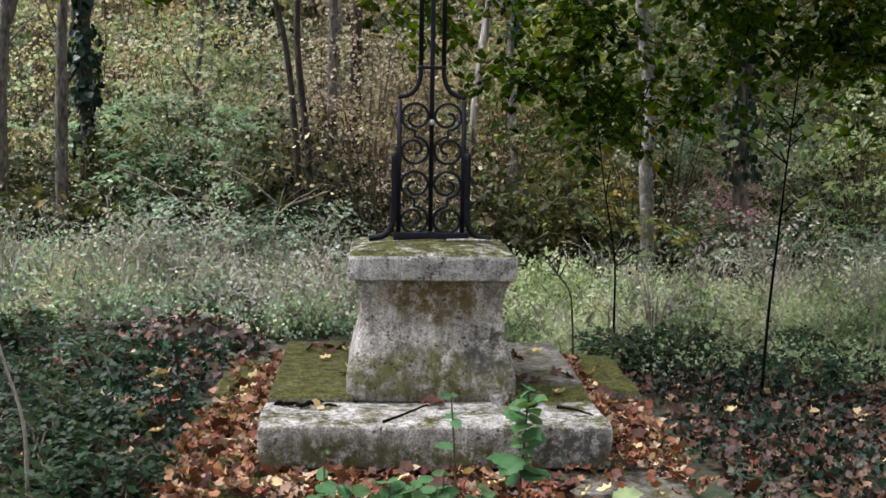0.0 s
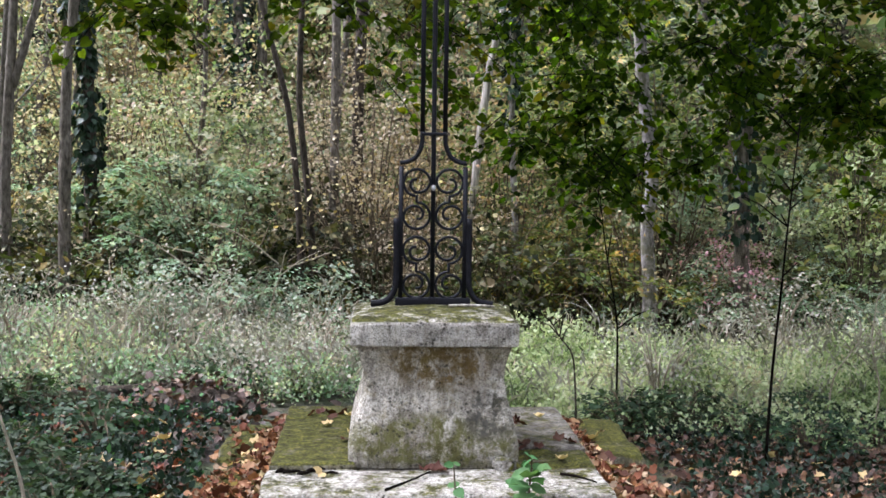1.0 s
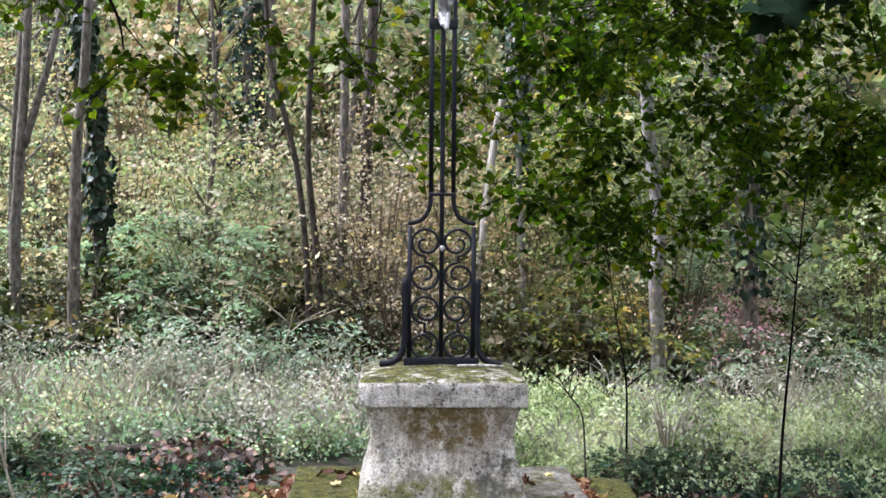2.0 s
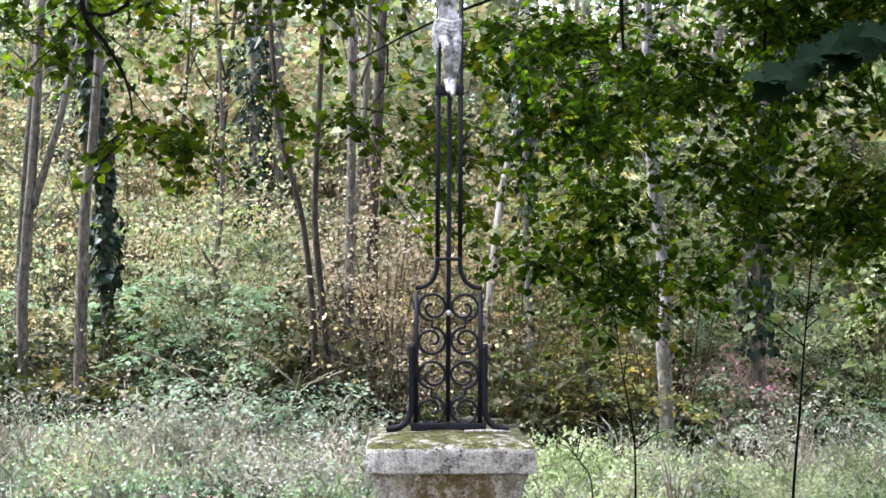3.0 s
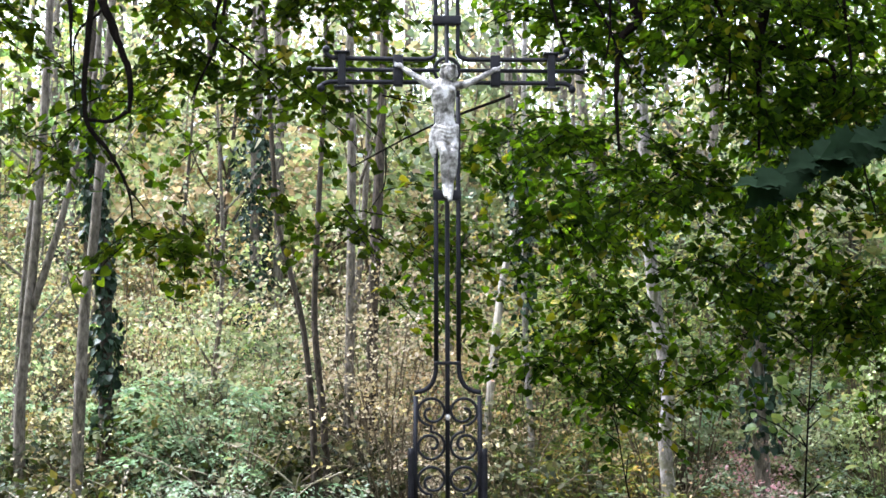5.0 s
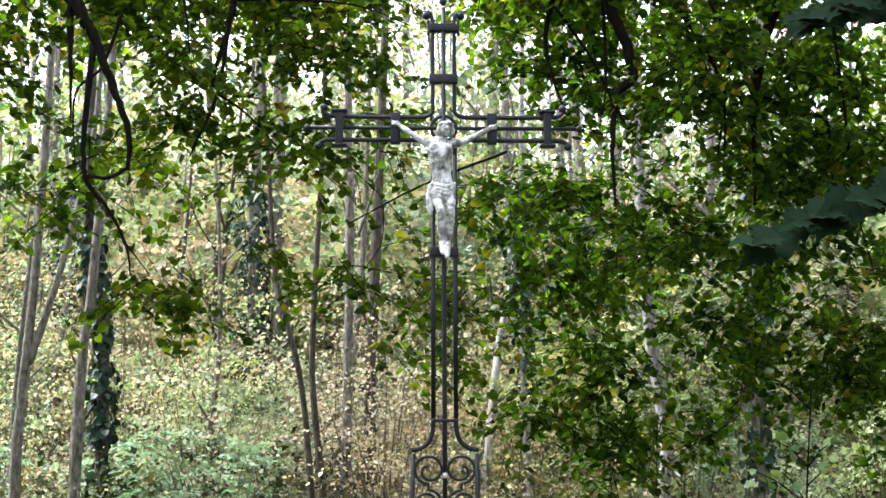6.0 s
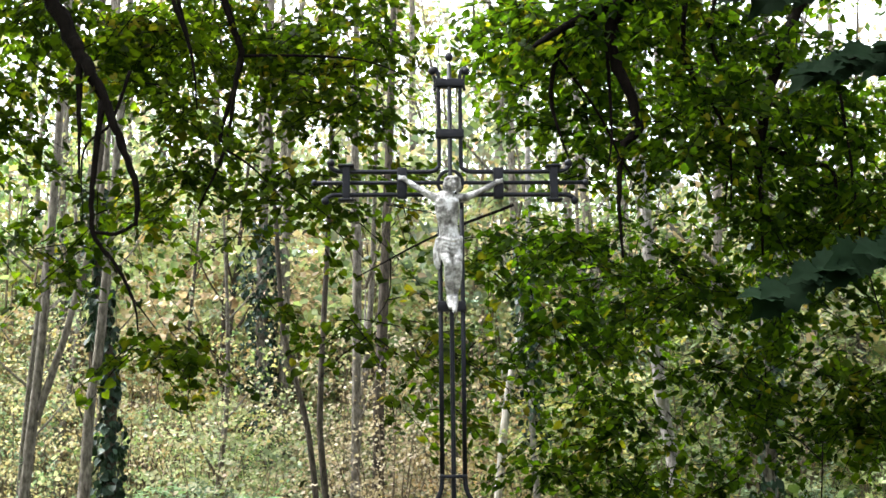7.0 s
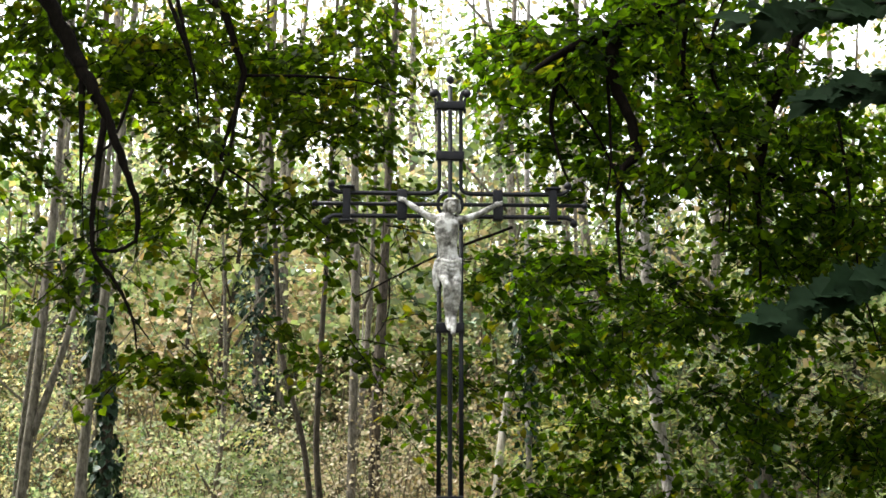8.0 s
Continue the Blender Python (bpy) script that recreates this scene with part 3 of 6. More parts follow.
tagged(stone("loose_stone", base("stone_fragment", (0.27, -0.36, 0.33), "small broken limestone fragment on the step", "stone"), STONE_CAP, (0.215, 0.305, -0.40, -0.325, 0.322, 0.372), 0.007, 0.014, 0.02))


# ---- wrought iron cross ----
cross = base("iron_cross", (0, 0, 0.89), "tall black wrought iron wayside cross with scrolls", "cross")
co = np.array(cross.location)


def bar(name, pts, r, sides=4, parent=cross, smooth=False, label="", steps=0, flat=1.0):
    p = curve_points(pts, steps) if steps else np.array(pts, float)
    v, f = tube(p, r, sides, turn=np.pi / sides if sides == 4 else 0.0, flat=flat)
    return piece(name, v - co, f, IRON, parent, label, smooth)


def block(name, x0, x1, z0, z1, d=0.022, parent=cross, label="", y=0.0):
    v, f = worn_block(x0, x1, y - d, y + d, z0, z1, r=0.004, wear=0.0006, cell=0.03)
    return piece(name, v - co, f, IRON, parent, label)


R = 0.0125
bar("centre_rod", [(0, 0, .885), (0, 0, 1.6), (0, 0, 2.4), (0, 0, 3.235)], 0.0095, 8, smooth=True)
bar("centre_rod", [(-.54, 0, 2.73), (0, 0, 2.73), (.54, 0, 2.73)], 0.0085, 8, smooth=True)
for s in (-1, 1):
    # the lower bars bend outwards into the arms
    bar("side_bar", [(s * .125, 0, .90), (s * .126, 0, 1.2), (s * .125, 0, 1.435)], R)
    bar("shoulder", [(s * .131, 0, 1.448), (s * .095, 0, 1.455), (s * .064, 0, 1.478), (s * .047, 0, 1.52), (s * .044, 0, 1.57)], R, steps=5)
    bar("side_bar", [(s * .044, 0, 1.57), (s * .044, 0, 2.0), (s * .044, 0, 2.62)], R)
    arm = [(s * .044, 0, 2.62), (s * .048, 0, 2.66), (s * .07, 0, 2.677), (s * .12, 0, 2.68), (s * .30, 0, 2.68), (s * .44, 0, 2.68), (s * .475, 0, 2.678), (s * .50, 0, 2.665), (s * .505, 0, 2.648)]
    bar("arm_bar", arm, R * 0.9, steps=5)
    high = [(s * .044, 0, 3.15), (s * .044, 0, 2.95), (s * .044, 0, 2.82), (s * .05, 0, 2.79), (s * .075, 0, 2.777), (s * .12, 0, 2.775), (s * .30, 0, 2.775), (s * .43, 0, 2.777), (s * .465, 0, 2.782), (s * .485, 0, 2.80), (s * .482, 0, 2.818)]
    bar("arm_bar", high, R * 0.9, steps=5)
    bar("top_scroll", [(s * .044, 0, 3.14), (s * .044, 0, 3.18), (s * .052, 0, 3.205), (s * .068, 0, 3.212), (s * .074, 0, 3.20)], R * 0.9, steps=5)
    for c, r in (((s * .070, 0, 3.201), .017), ((s * .548, 0, 2.73), .0135), ((s * .483, 0, 2.812), .0165), ((s * .503, 0, 2.655), .0165)):
        v, f = ball(np.array(c) - co, r)
        piece("knob", v, f, IRON, cross, smooth=True)
    # foot braces
    bar("foot_brace", [(s * .143, 0, 1.232), (s * .143, 0, 1.12), (s * .143, 0, .985), (s * .156, 0, .935), (s * .182, 0, .908), (s * .215, 0, .899), (s * .24, 0, .897)], R * 1.3, steps=5)
    clamp = block("arm_clamp", s * .42 - .016, s * .42 + .016, 2.655, 2.80, 0.018)
    block("clamp_plate", s * .42 - .032, s * .42 + .032, 2.793, 2.803, 0.026, clamp)
    block("clamp_plate", s * .42 - .032, s * .42 + .032, 2.652, 2.662, 0.026, clamp)
    block("arm_clamp", s * .195 - .02, s * .195 + .02, 2.664, 2.79, 0.017)
    # two scrolls shaped like an S, one above the other
    for z1, z2 in ((1.372, 1.243), (1.108, .972)):
        r0, cx, e, pts = .052, s * .064, -s, []
        for i, a in enumerate(np.linspace(-1.5 * np.pi, 1.5 * np.pi, 42)):
            rr = r0 * min(1, 0.20 + 0.80 * i / 21)
            pts.append((cx + e * rr * math.cos(a), 0, z1 + rr * math.sin(a)))
        for i, a in enumerate(np.linspace(0.5 * np.pi, -2.5 * np.pi, 42)):
            rr = r0 * min(1, 0.20 + 0.80 * (41 - i) / 21)
            pts.append((cx + e * rr * math.cos(a), 0, z2 + rr * math.sin(a)))
        bar("scroll", pts, 0.0058, 6, smooth=True, flat=1.6)
foot_bar = block("base_bar", -.145, .15, .886, .922, 0.016)
block("rivet_plate", -.014, .014, .872, .925, 0.018, foot_bar)
block("collar", -.05, .05, 1.555, 1.568, 0.017)
block("collar", -.056, .056, 2.205, 2.245, 0.018)
block("collar", -.058, .058, 2.915, 2.952, 0.020)
block("collar", -.058, .058, 3.132, 3.165, 0.020)
for s in (-1, 1):
    bar("collar_ear", [(s * .062, 0, 3.118), (s * .058, 0, 3.148), (s * .062, 0, 3.182)], 0.006, 6, steps=4)
ring = [(.05 * math.cos(a), 0, 2.73 + .05 * math.sin(a)) for a in np.linspace(0, 2 * math.pi, 30)]
bar("ring", ring, 0.0075, 6, smooth=True)
v, f = ball(np.array((0, 0, 3.262)) - co, .0165, squash=(1, 1, 1.15))
piece("finial", v, f, IRON, cross, smooth=True)
v, f = ball(np.array((0, -.008, 1.352)) - co, .0095, squash=(1, .6, 1.2))
piece("stud", v, f, SILVER, cross, "pale worn stud", True)


# ---- cast figure on the cross ----
def statue():
    s = Soup()

    def limb(pts, radii, flat=1.0, sides=14):
        s.add(*tube(curve_points(pts, 5), radii, sides, flat=flat))

    # trunk of the body: shoulders, rib cage, waist, hips
    limb([(-.010, -.050, 2.682), (-.014, -.054, 2.662), (-.016, -.058, 2.63), (-.016, -.058, 2.595), (-.013, -.050, 2.555), (-.009, -.048, 2.52), (-.007, -.050, 2.49), (-.006, -.050, 2.462)],
         [.020, .046, .051, .047, .038, .039, .046, .044], 0.62)
    s.add(*ball((-.038, -.080, 2.636), .021, 12, 8, (1.1, .42, .7)))
    s.add(*ball((.008, -.080, 2.636), .021, 12, 8, (1.1, .42, .7)))
    for k in range(3):
        for e in (-1, 1):
            z = 2.607 - .013 * k
            limb([(-.016 + e * .008, -.086 + .003 * k, z + .004), (-.016 + e * .026, -.080 + .003 * k, z - .003), (-.016 + e * .042, -.062, z)], [.003, .0042, .003], sides=8)
    # legs, bent a little at the knee, one foot over the other
    limb([(-.030, -.050, 2.49), (-.030, -.062, 2.45), (-.017, -.088, 2.405), (-.014, -.074, 2.345), (-.012, -.056, 2.285)], [.025, .0245, .0185, .0170, .0105])
    limb([(.017, -.050, 2.49), (.021, -.060, 2.45), (.022, -.084, 2.405), (.021, -.070, 2.345), (.013, -.058, 2.29)], [.025, .0245, .0185, .0170, .0105])
    s.add(*ball((-.016, -.098, 2.402), .013, 10, 8))
    s.add(*ball((.022, -.094, 2.402), .013, 10, 8))
    limb([(-.012, -.056, 2.287), (-.010, -.068, 2.262), (-.006, -.084, 2.236)], [.011, .0135, .008])
    limb([(.013, -.058, 2.29), (.010, -.078, 2.258), (.007, -.094, 2.218)], [.011, .0135, .008])
    # arms and hands
    limb([(-.050, -.052, 2.655), (-.078, -.050, 2.664), (-.118, -.046, 2.688), (-.155, -.038, 2.714), (-.182, -.030, 2.736)], [.0195, .0165, .0125, .0125, .0085])
    limb([(.024, -.052, 2.655), (.062, -.050, 2.660), (.112, -.046, 2.680), (.152, -.038, 2.703), (.182, -.030, 2.722)], [.0195, .0165, .0125, .0125, .0085])
    for x, z in ((-.190, 2.742), (.190, 2.727)):
        e = 1 if x > 0 else -1
        s.add(*ball((x, -.028, z), .0125, 10, 8, (1.1, .6, .9)))
        for k in range(4):
            limb([(x + e * .006, -.028, z + .006 - .004 * k), (x + e * .022, -.034, z + .014 - .006 * k)], [.0035, .0025], sides=6)
    # head turned to one side, hair, beard and woven crown
    limb([(-.008, -.052, 2.672), (.002, -.062, 2.695)], [.017, .015])
    s.add(*ball((.006, -.078, 2.708), .026, 14, 10, (.82, .95, 1.18)))
    s.add(*ball((.003, -.062, 2.716), .030, 14, 10, (.95, .9, .95)))
    limb([(.010, -.090, 2.692), (.011, -.092, 2.672)], [.012, .005])
    limb([(.012, -.100, 2.713), (.013, -.106, 2.703)], [.004, .005], sides=6)
    for e in (-1, 1):
        limb([(.004 + e * .022, -.070, 2.725), (.004 + e * .028, -.066, 2.70), (.002 + e * .024, -.066, 2.672)], [.009, .010, .006])
    ring = [(.005 + .028 * math.cos(a), -.068 + .027 * math.sin(a), 2.729 + .003 * math.sin(5 * a)) for a in np.linspace(0, 2 * math.pi, 26)]
    s.add(*tube(ring, [.0055], 7, up=(0, 0, 1)))
    # cloth about the hips in folds, its end hanging at one side
    for k in range(4):
        z = 2.497 - .012 * k
        limb([(-.052, -.048, z + .006), (-.028, -.080, z - .004), (.004, -.086, z - .010 - .004 * k), (.030, -.074, z - .002), (.040, -.050, z + .008)], [.007, .008, .009, .008, .007], sides=8)
    limb([(-.052, -.050, 2.50), (-.060, -.048, 2.455), (-.058, -.046, 2.41), (-.052, -.046, 2.385)], [.012, .014, .013, .006])
    limb([(-.046, -.060, 2.49), (-.050, -.062, 2.44), (-.048, -.058, 2.40)], [.006, .008, .004], sides=8)
    return s


st = statue()
sv, sf = st.out()
sv[:, 2] = 2.708 - (2.708 - sv[:, 2]) * np.where(sv[:, 2] < 2.66, 1.07, 1.0) + np.where(sv[:, 2] < 2.66, .0034, 0)
figure = piece("crucifix_statue", sv, sf, SILVER, None, smooth=True)
rm = figure.modifiers.new("cast", "REMESH")
rm.mode, rm.voxel_size, rm.use_smooth_shade = "VOXEL", 0.0028, True
sm = figure.modifiers.new("soften", "SMOOTH")
sm.factor, sm.iterations = 0.5, 1
tagged(figure, "silver-painted cast metal figure fixed to the iron cross", "statue")


def stuffed(*a, **k):
    return tagged(piece(*a, **k), kind="stuff")


# ---- the two trees whose boughs hang over the cross ----
def bough_tree(name, label, place, trunk, limbs, clumps, seed, extra=(), high=()):
    rng = np.random.default_rng(seed)
    tree = base(name, place, label, "tree")
    o = np.array(place)
    v, f = tube(curve_points(trunk, 6), [.21, .17, .14, .11], 14, rough=0.03, rng=rng)
    piece("trunk", v - o, f, BARK_GREY, tree, smooth=True)
    for pts, r in limbs:
        line = curve_points(pts, 6)
        line[1:-1] += rng.normal(0, .14, (len(line) - 2, 3)) * np.interp(np.linspace(0, 1, len(line)), np.linspace(0, 1, len(r)), r)[1:-1, None]
        v, f = tube(line, r, 8, rough=0.09, rng=rng)
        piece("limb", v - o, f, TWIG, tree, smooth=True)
    leafs, twigs = Soup(), Soup()
    # unseen upper crown, added to shade what hangs and stands below
    for c, r, n in high:
        sprays(rng, c, r, n, 14, 0.10, 0.7, 0.25, HEART, leafs, None, spread=.08)
    for c, r, n in clumps:
        sprays(rng, c, r, max(2, int(n * .80)), 19, 0.055, 0.42, 0.34, HEART, leafs, twigs, spread=.028, tuft=7)
    v, f = twigs.out()
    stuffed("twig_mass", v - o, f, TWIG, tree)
    v, f = leafs.out()
    piece("crown", v - o, f, CANOPY, tree, "heart-shaped green leaves, many toned near black as in shade, a few yellowing")
    for c, along, n, size in extra:
        big, bt = Soup(), Soup()
        along = np.array(along)
        for i in range(n):
            p = np.array(c) + along * (i / (n - 1)) + rng.normal(0, 0.012, 3)
            d = unit(along) * 0.9 + np.array([0, 0.35 * (-1) ** i, -0.45 + 0.5 * (i % 2)]) + rng.normal(0, 0.15, 3)
            big.add(*leaves(p[None], d[None], unit(np.array([[-0.1, -0.75, 0.75]]) + rng.normal(0, 0.25, (1, 3))), size * rng.uniform(0.75, 1.15), BROAD))
        bt.add(*tube(np.array([c, np.array(c) + along * 0.5 + (0, 0, .01), np.array(c) + along]), [.006, .002], 5))
        v, f = bt.out()
        shoot = piece("shoot", v - o, f, TWIG, tree)
        v, f = big.out()
        piece("leaf_spray", v - o, f, SHADE, shoot, "large dull green leaves, darkened as in shade")
    return tree


R_LIMBS = [
    ([(3.9, 1.7, 3.0), (3.3, 1.7, 4.2), (2.4, 1.6, 4.75), (1.66, 1.6, 4.53), (1.32, 1.6, 4.30), (1.03, 1.6, 4.14), (.71, 1.6, 4.0), (.50, 1.6, 3.86)], [0.130, 0.098, 0.078, 0.065, 0.055, 0.039, 0.023, 0.009]),
    ([(1.0, 1.6, 4.12), (.97, 1.6, 3.88), (1.05, 1.6, 3.65), (1.10, 1.6, 3.42), (1.01, 1.6, 3.30), (.98, 1.6, 3.0), (.99, 1.6, 2.70)], [0.039, 0.035, 0.031, 0.027, 0.018, 0.012, 0.007]),
    ([(3.2, 1.8, 4.3), (2.7, 1.9, 4.8), (2.32, 1.9, 4.57), (2.03, 1.9, 4.0), (1.87, 1.9, 3.44), (1.85, 1.9, 3.08), (1.84, 1.9, 2.76)], [0.078, 0.058, 0.046, 0.036, 0.026, 0.014, 0.007]),
    ([(1.89, 1.9, 3.40), (2.11, 1.9, 3.30), (2.27, 1.9, 3.25), (2.28, 1.9, 2.95), (2.34, 1.9, 2.80)], [0.018, 0.014, 0.012, 0.008, 0.004]),
    ([(2.3, 1.9, 4.75), (1.56, 2.2, 4.65), (1.52, 2.2, 4.06), (1.68, 2.2, 3.77), (1.77, 2.2, 3.49), (1.72, 2.2, 3.12)], [0.039, 0.031, 0.023, 0.018, 0.012, 0.005]),
    ([(.71, 1.65, 4.0), (.65, 1.8, 3.7), (.68, 1.8, 3.5), (.76, 1.8, 3.25)], [0.018, 0.013, 0.009, 0.005]),
    ([(3.9, 1.7, 2.6), (3.2, .6, 3.4), (2.3, -.7, 3.5), (1.6, -1.0, 3.2)], [0.078, 0.046, 0.026, 0.008]),
    ([(3.2, .6, 3.4), (2.3, -.6, 2.8), (1.55, -1.0, 2.35)], [0.039, 0.021, 0.008]),
    ([(1.53, 1.70, 4.78), (1.44, 1.70, 4.36), (1.39, 1.70, 3.88), (1.48, 1.70, 3.71), (1.59, 1.70, 3.48), (1.63, 1.70, 3.24), (1.61, 1.70, 2.93)], [0.020, 0.017, 0.014, 0.011, 0.008, 0.004]),
    ([(1.73, 1.75, 4.52), (1.58, 1.75, 4.14), (1.58, 1.75, 3.90), (1.67, 1.75, 3.71), (1.68, 1.75, 3.40)], [0.016, 0.012, 0.009, 0.006, 0.003]),
    ([(0.95, 1.65, 3.96), (0.96, 1.65, 3.66), (0.96, 1.65, 3.36), (0.92, 1.65, 3.14)], [0.012, 0.009, 0.006, 0.003]),
    ([(0.69, 1.80, 3.90), (0.82, 1.80, 3.72), (0.95, 1.80, 3.50), (1.05, 1.80, 3.27), (1.20, 1.80, 3.06)], [0.010, 0.008, 0.006, 0.003]),
    ([(1.61, 1.75, 3.49), (1.77, 1.75, 3.27), (1.83, 1.75, 2.98), (1.96, 1.75, 2.66)], [0.007, 0.006, 0.004, 0.002]),
    ([(2.30, 1.80, 3.76), (2.34, 1.80, 3.29), (2.37, 1.80, 2.80), (2.46, 1.80, 2.35)], [0.010, 0.008, 0.006, 0.003]),
]
R_CLUMPS = [
    ((2.3, 1.9, 3.1), (.4, .4, .4), 52), ((2.45, 1.95, 2.35), (.35, .4, .35), 16), ((1.9, 2.0, 3.75), (.5, .4, .35), 29),
    ((.95, 2.3, 2.05), (.40, .4, .26), 25), ((1.85, 2.4, 1.72), (.40, .4, .26), 13), ((2.15, 2.3, 1.85), (.55, .4, .22), 11), ((2.62, 2.3, 1.45), (.16, .3, .22), 4), ((1.95, 2.3, 1.5), (.13, .2, .2), 4), ((2.55, 2.2, 1.85), (.35, .4, .4), 11),
    ((.75, 2.75, 4.35), (.45, .5, .3), 68), ((1.7, 2.95, 4.6), (.8, .6, .4), 103), ((2.4, 2.95, 3.8), (.6, .5, .6), 31), ((1.2, 2.95, 3.3), (.5, .4, .5), 18),
    ((1.25, 1.95, 4.25), (.75, .6, .40), 147), ((2.2, 2.15, 4.2), (.6, .7, .5), 116), ((.75, 2.15, 3.75), (.32, .5, .32), 45), ((1.45, 2.05, 3.55), (.55, .7, .42), 97),
    ((2.3, 2.25, 3.35), (.5, .7, .5), 46), ((.95, 2.05, 3.1), (.36, .5, .35), 39), ((1.6, 2.15, 2.85), (.55, .6, .40), 40), ((2.4, 2.35, 2.65), (.45, .6, .45), 28),
    ((.95, 2.15, 2.55), (.40, .5, .28), 29), ((1.9, 2.25, 2.25), (.45, .5, .32), 26), ((2.1, 2.35, 2.1), (.45, .6, .36), 16), ((.95, 2.35, 1.8), (.30, .4, .25), 23),
    ((1.75, 2.35, 1.9), (.40, .5, .26), 18), ((2.3, 2.25, 1.72), (.32, .5, .26), 12), ((.42, 2.55, 3.1), (.22, .3, .28), 18), ((.40, 2.25, 2.3), (.26, .4, .25), 9), ((.32, 2.35, 2.75), (.22, .3, .2), 6),
    ((3.2, 1.20, 4.9), (1.0, 1.2, .7), 69), ((3.9, 0.60, 6.3), (1.6, 1.8, 1.0), 100), ((3.0, 2.55, 3.2), (.5, .8, .8), 36), ((4.6, 0.80, 4.6), (1.0, 1.2, 1.0), 85),
    # unseen boughs overhead, added to shade the right foreground
    ((2.4, -1.60, 5.3), (1.6, 1.3, .6), 58), ((3.6, -3.20, 4.8), (1.2, 1.3, .9), 57),
    ((1.5, 3.3, 2.6), (.7, .4, .5), 88), ((2.3, 1.9, 1.95), (.4, .3, .26), 40), ((2.5, 3.3, 2.9), (.6, .4, .8), 30), ((2.4, 3.2, 3.9), (.7, .4, .5), 36), ((1.4, 3.2, 3.8), (.5, .4, .5), 50), ((1.9, 2.2, 2.7), (.6, .4, .4), 41),
    ((.55, 2.3, 4.2), (.28, .4, .4), 36), ((1.1, 2.3, 1.6), (.35, .4, .28), 48), ((2.75, 2.3, 4.1), (.4, .5, .7), 49),
]
bough_tree("lime_tree", "broad lime tree with drooping leafy boughs over the cross", (3.95, 1.7, -.05),
           [(3.95, 1.7, -.1), (3.9, 1.7, 1.5), (3.95, 1.75, 3.2), (4.05, 1.9, 6.5)], R_LIMBS, R_CLUMPS, 11,
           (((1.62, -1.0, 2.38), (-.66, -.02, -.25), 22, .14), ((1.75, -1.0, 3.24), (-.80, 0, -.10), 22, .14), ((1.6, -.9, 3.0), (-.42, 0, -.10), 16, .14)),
           # out-of-view top of the crown, there for its shade
           (((1.2, 1.5, 5.8), (1.3, 1.2, .5), 45), ((3.2, 1.6, 5.9), (1.4, 1.3, .8), 80), ((.1, 1.0, 6.3), (1.1, 1.3, .45), 25), ((4.6, 1.6, 6.6), (1.3, 1.3, 1.0), 90)))

L_LIMBS = [
    ([(-3.9, 1.4, 2.9), (-3.2, 1.3, 4.2), (-2.5, 1.25, 4.55), (-2.09, 1.2, 4.15), (-1.89, 1.2, 3.81), (-1.83, 1.2, 3.69), (-1.70, 1.2, 3.45), (-1.59, 1.2, 3.18), (-1.52, 1.2, 2.98), (-1.52, 1.2, 2.80)], [.10, .065, .052, .046, .040, .038, .025, .020, .016, .010]),
    ([(-1.84, 1.2, 3.72), (-1.83, 1.22, 3.36), (-1.82, 1.24, 3.05)], [.022, .012, .004]),
    ([(-1.71, 1.2, 3.45), (-1.74, 1.2, 3.06), (-1.73, 1.2, 2.77), (-1.61, 1.2, 2.60), (-1.52, 1.2, 2.43), (-1.49, 1.2, 2.27)], [.018, .015, .012, .009, .007, .004]),
    ([(-1.73, 1.2, 2.77), (-1.62, 1.2, 2.76), (-1.52, 1.2, 2.81)], [.009, .010, .009]),
    ([(-1.54, 1.2, 2.46), (-1.40, 1.2, 2.28)], [.005, .003]),
    ([(-3.2, 1.4, 4.3), (-2.2, 1.7, 4.9), (-1.33, 1.8, 4.39), (-1.14, 1.8, 4.05), (-1.10, 1.8, 3.85), (-1.20, 1.8, 3.45), (-1.18, 1.8, 3.35), (-1.32, 1.8, 3.0)], [.05, .035, .024, .020, .018, .011, .010, .004]),
    ([(-1.18, 1.8, 3.36), (-1.02, 1.8, 3.25), (-.85, 1.8, 3.07)], [.008, .006, .003]),
    ([(-1.11, 1.8, 3.90), (-.72, 1.8, 3.90), (-.40, 1.8, 3.87), (-.11, 1.8, 3.76)], [.010, .008, .005, .003]),
    ([(-1.7, 1.7, 4.75), (-1.49, 1.5, 4.26), (-1.34, 1.5, 3.87), (-1.30, 1.5, 3.66)], [.018, .014, .010, .005]),
    ([(.35, 1.0, 2.86), (0.0, 1.0, 2.72), (-.22, 1.0, 2.61), (-.42, 1.0, 2.50)], [.008, .006, .005, .003]),
    ([(-.25, 1.0, 2.59), (-.26, 1.0, 2.41), (-.34, 1.0, 2.28)], [.004, .003, .002]),
    ([(-1.10, 1.75, 3.85), (-1.17, 1.75, 3.34), (-1.30, 1.75, 3.03)], [0.012, 0.009, 0.004]),
    ([(-1.50, 1.60, 4.47), (-1.40, 1.60, 4.07), (-1.33, 1.60, 3.78), (-1.30, 1.60, 3.52)], [0.014, 0.011, 0.008, 0.003]),
    ([(-1.60, 1.30, 3.64), (-1.69, 1.30, 3.36), (-1.82, 1.30, 3.21), (-1.81, 1.30, 2.85)], [0.010, 0.008, 0.006, 0.002]),
]
